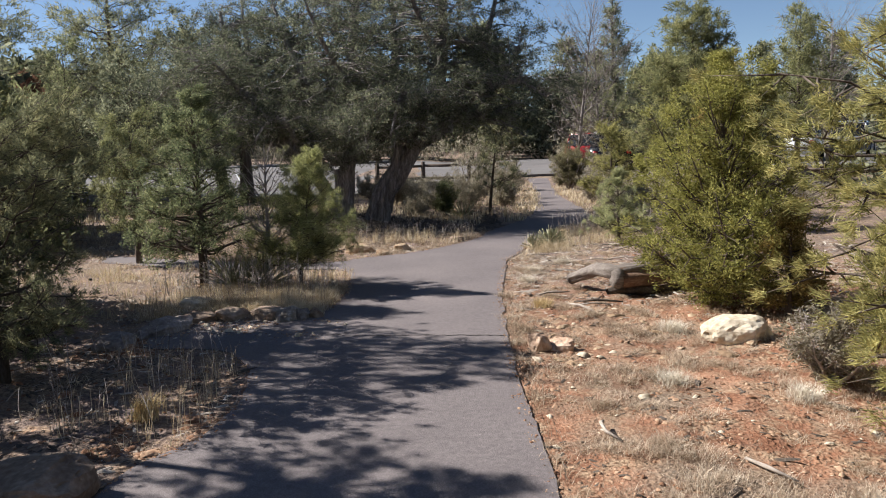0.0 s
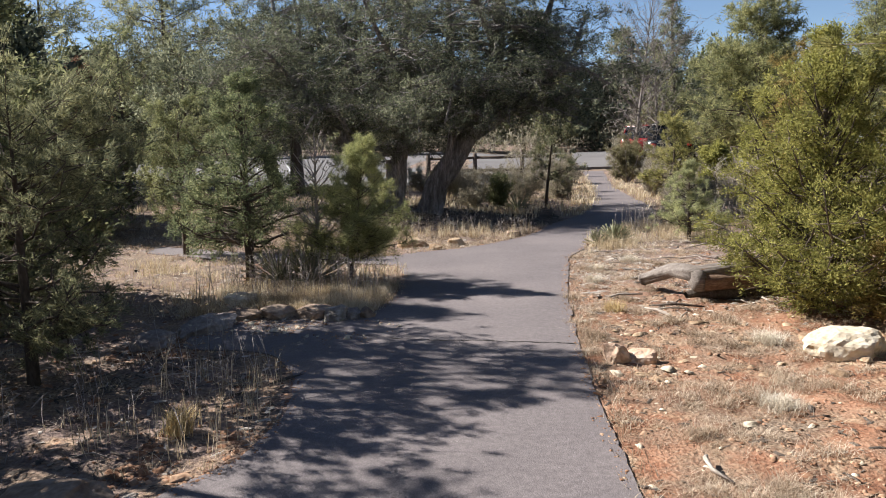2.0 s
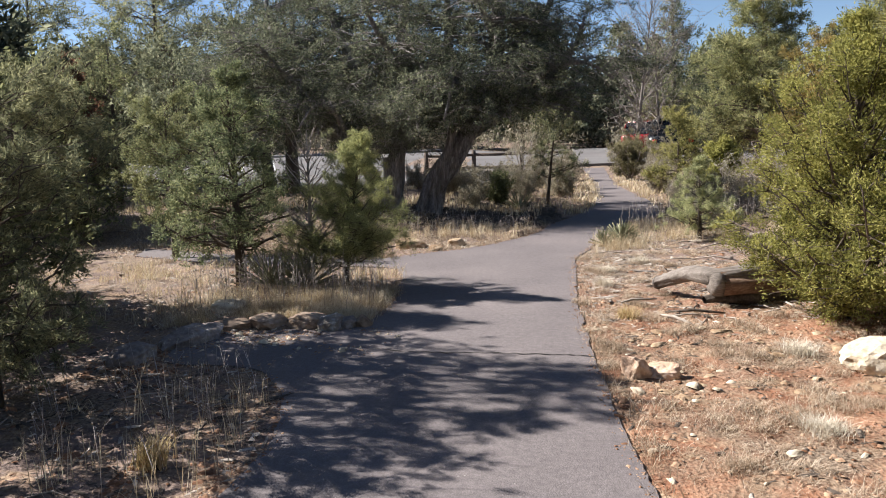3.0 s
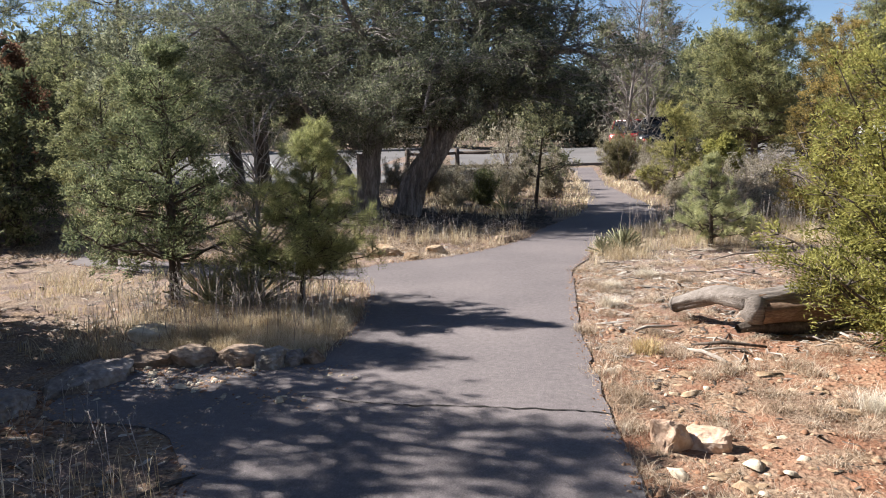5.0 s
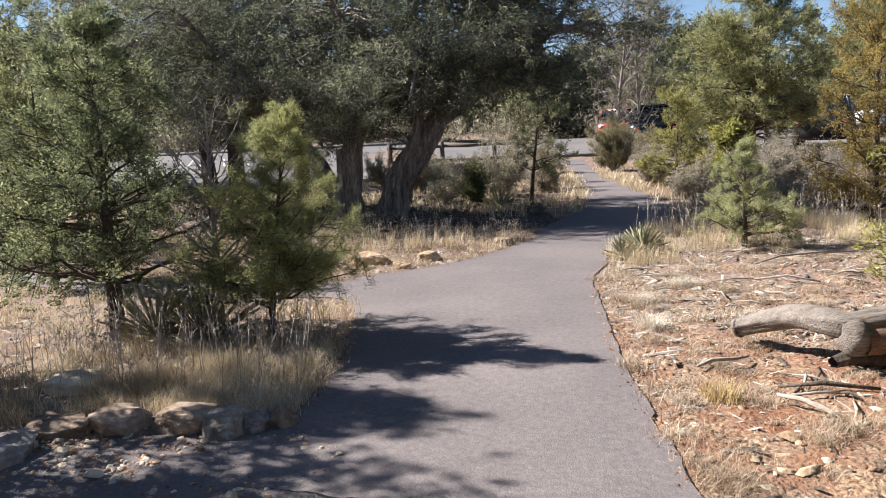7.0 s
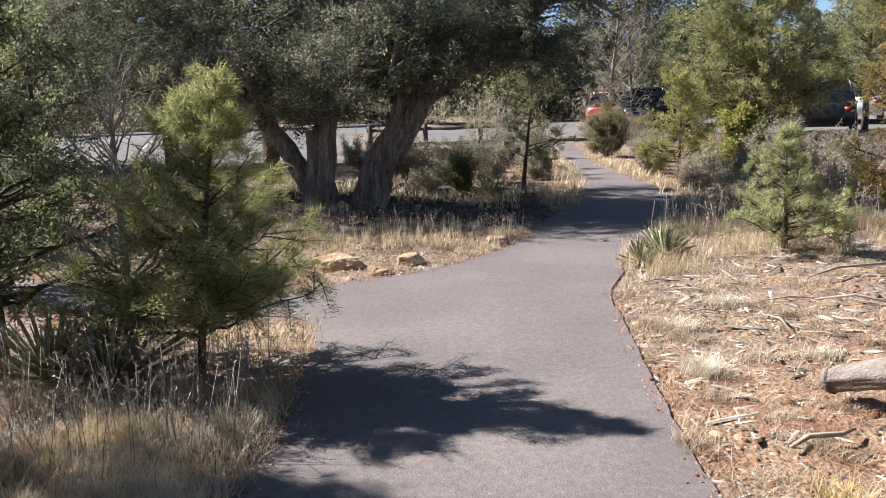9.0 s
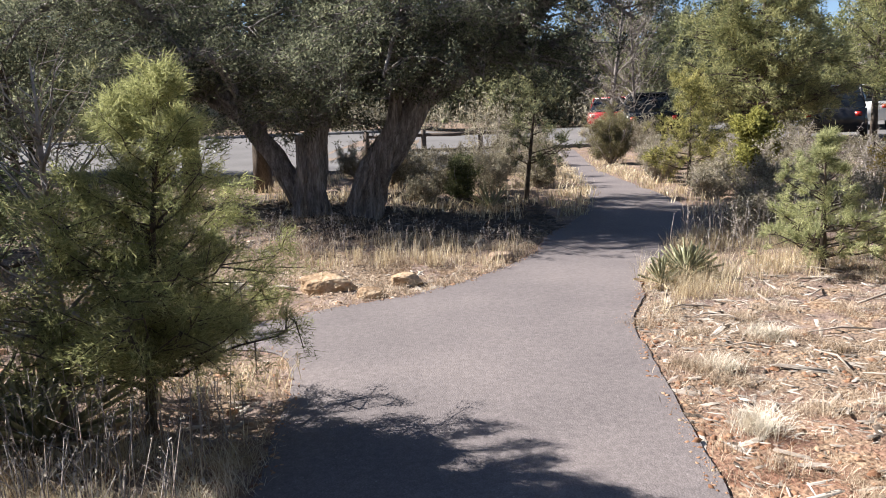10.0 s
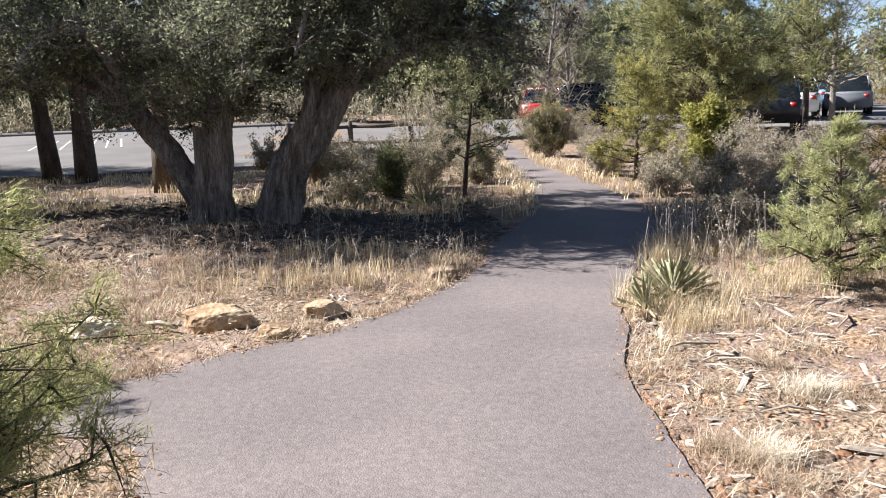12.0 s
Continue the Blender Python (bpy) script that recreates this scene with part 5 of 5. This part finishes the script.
chips("wood_chips", "grey weathered wood chips strewn on the ground", strewn(13000, (1.0, 6.0, 7.0, 13.0), gr, lambda x, y: patchy(0.9, 0.5, 21)(x, y) * soft(y, 7.2, 9.0)), 0.028, GREYWOOD, gr, "wood chips", 0.17)
chips("wood_chips", "grey bark litter round the rocks", strewn(5000, (-6.5, 0.9, 11.6, 17.5), gr, patchy(1.2, 0.4, 23)), 0.032, GREYWOOD, gr, "wood chips", 0.22)
chips("wood_chips", "bark litter beside the path in shade", strewn(5000, (-5.0, -0.8, 2.5, 11.0), gr, patchy(1.5, 0.5, 27)), 0.024, GREYWOOD, gr, "wood chips", 0.25)
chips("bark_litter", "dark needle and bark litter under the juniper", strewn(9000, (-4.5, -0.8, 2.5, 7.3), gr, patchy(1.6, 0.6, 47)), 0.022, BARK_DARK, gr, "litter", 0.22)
chips("gravel", "red earth clods at the path's edge", np.vstack([strewn(1500, (-1.5, -0.75, 4.6, 5.3), gr, patchy(3.0, 0.4, 49)), strewn(700, (-2.6, -1.9, 6.6, 7.5), gr)]), 0.011, CLOD, gr, "gravel", 0.8)
chips("broken_stones", "broken red-tan stones on the earth", strewn(260, (1.25, 3.2, 6.0, 7.7), gr, patchy(2.0, 0.4, 51)), 0.03, ROCK_RED, gr, "stones", 0.6)
chips("broken_stones", "small pale stones on red earth", strewn(200, (1.0, 4.0, 2.0, 8.0), gr), 0.016, ROCK_PALE, gr, "stones", 0.7)
chips("wood_chips", "long bleached splinters round the fallen log", strewn(1900, (1.2, 4.4, 7.9, 12.2), gr, patchy(1.3, 0.35, 53)), 0.045, GREYWOOD, gr, "wood chips", 0.1)
chips("bark_litter", "dark bark and needle litter under the old juniper", strewn(9000, (-5.0, 1.5, 14.9, 19.5), gr), 0.05, BARK_DARK, gr, "litter", 0.3)
chips("bark_litter", "dark brown bark crumbs on red earth", strewn(9000, (0.95, 5.0, 1.2, 12.5), gr, patchy(1.7, 0.4, 41)), 0.02, BARK_DARK, gr, "litter", 0.25)
chips("gravel", "red clods and small stones on the earth", strewn(24000, (0.95, 4.8, 1.2, 11.5), gr, patchy(1.9, 0.4, 29)), 0.0085, CLOD, gr, "gravel", 0.8)
chips("gravel", "small stones and clods beside the path", strewn(1800, (-3.0, -0.8, 2.5, 13.0), gr), 0.012, CLOD, gr, "gravel", 0.8)
lx = strewn(70000, (-5.0, 5.5, 1.5, 15.5), gr, lambda x, y: patchy(1.9, 0.28, 31)(x, y) * np.where((x < 0) & (y < 7.2), 0.3, 1.0))
litter = new("straw_litter", leaves("straw_litter", lx + [0, 0, 0.004], gr.normal(0, 1, (len(lx), 3)) * [1, 1, 0.12], 2, 0.024, 0.003, 0.014, 0.45, PALE, gr))
tagged(litter, "straw and needle litter on the ground", "litter", kind="stuff")
lx = strewn(17000, (-9.0, 1.2, 12.0, 15.4), gr, patchy(0.9, 0.55, 37))
litter = new("straw_litter", leaves("straw_litter", lx + [0, 0, 0.005], gr.normal(0, 1, (len(lx), 3)) * [1, 1, 0.15], 2, 0.06, 0.009, 0.02, 0.35, PALE, gr))
tagged(litter, "pale straw litter round the old juniper", "litter", kind="stuff")
grass("dry_grass", "pale low dry grass on the open bank", strewn(3000, (-8.0, -1.0, 12.6, 16.5), gr, patchy(1.1, 0.3, 43)), 14, 0.07, PALE, gr, 0.007, 1.0, 0.06)
edge = np.vstack([EDGE_R[(EDGE_R[:, 1] > 1.5) & (EDGE_R[:, 1] < 16)], EDGE_L1[EDGE_L1[:, 1] > 2.5], EDGE_L2, EDGE_L3[EDGE_L3[:, 1] < 16]])
ex = np.repeat(edge, 9, 0) + gr.normal(0, 0.035, (len(edge) * 9, 2))
chips("edge_grit", "grit and crumbs along the path's edge", np.column_stack([ex, np.maximum(soil(ex[:, 0], ex[:, 1]), np.where(inside(ex[:, 0], ex[:, 1], RIM), land(ex[:, 0], ex[:, 1]) + 0.004, -1))]), 0.005, CLOD, gr, "grit", 0.8)
n2 = 3600
gx2 = np.column_stack([gr.uniform(-2.2, -0.5, n2), 7.85 - np.abs(gr.normal(0, 0.4, n2))])
gx2 = gx2[gr.uniform(0, 1, n2) < patchy(2.6, 0.35, 57)(gx2[:, 0], gx2[:, 1]) * np.clip((-0.4 - gx2[:, 0]) / 0.9, 0.05, 1)]
for pick, size, stone in ((gx2[::2], 0.0065, ROCK), (gx2[1::2], 0.007, CLOD), (gx2[::14] + 0.02, 0.014, ROCK_PALE)):
    chips("edge_grit", "gravel and crumbs on the asphalt by the border stones", np.column_stack([pick, np.full(len(pick), 0.004)]), size, stone, gr, "grit", 0.75)


tuft_at = np.vstack([EDGE_L2[(EDGE_L2[:, 0] > -1.6)] + [-0.07, 0], EDGE_R[(EDGE_R[:, 1] > 3) & (EDGE_R[:, 1] < 15)] + [0.07, -0.02], EDGE_L3[(EDGE_L3[:, 0] > -1.5) & (EDGE_L3[:, 1] < 14.5)] + [-0.03, 0.08]])
tuft_at = tuft_at[gr.uniform(0, 1, len(tuft_at)) < 0.8]
tuft_at = tuft_at + gr.normal(0, 0.03, tuft_at.shape)
grass("dry_grass", "low dry grass along the path's edge", np.column_stack([tuft_at, soil(tuft_at[:, 0], tuft_at[:, 1])]), 12, 0.07, PALE, gr, 0.0035, 1.0, 0.035)

# ---- crack across the path ----
ck = spline([(-0.85, 7.29), (-0.55, 7.22), (-0.24, 7.14), (0.2, 7.12), (0.6, 7.06), (0.95, 7.0)], 0.03)
ck[:, 1] += np.cumsum(gr.normal(0, 0.005, len(ck))) + gr.normal(0, 0.006, len(ck))
cw = np.clip(np.linspace(0, 6, len(ck)), 0.3, 1)[:, None] * (0.003 + 0.007 * gr.uniform(0, 1, len(ck)) ** 2)[:, None] * [0, 1]
n = len(ck)
cv = np.column_stack([np.vstack([ck - cw, ck + cw]), np.full(2 * n, 0.0082)])
ci = np.arange(n - 1)
CRACK = ramp_mat("crack_dirt", ((0.01, 0.009, 0.008), (0.03, 0.026, 0.022)), 8, 60, 1.0, 0)
part("crack", np_mesh("crack", cv, np.vstack([np.stack([ci, ci + 1, ci + n + 1], 1), np.stack([ci, ci + n + 1, ci + n], 1)]), CRACK), bpy.data.objects["path"], "dark crack across the asphalt")
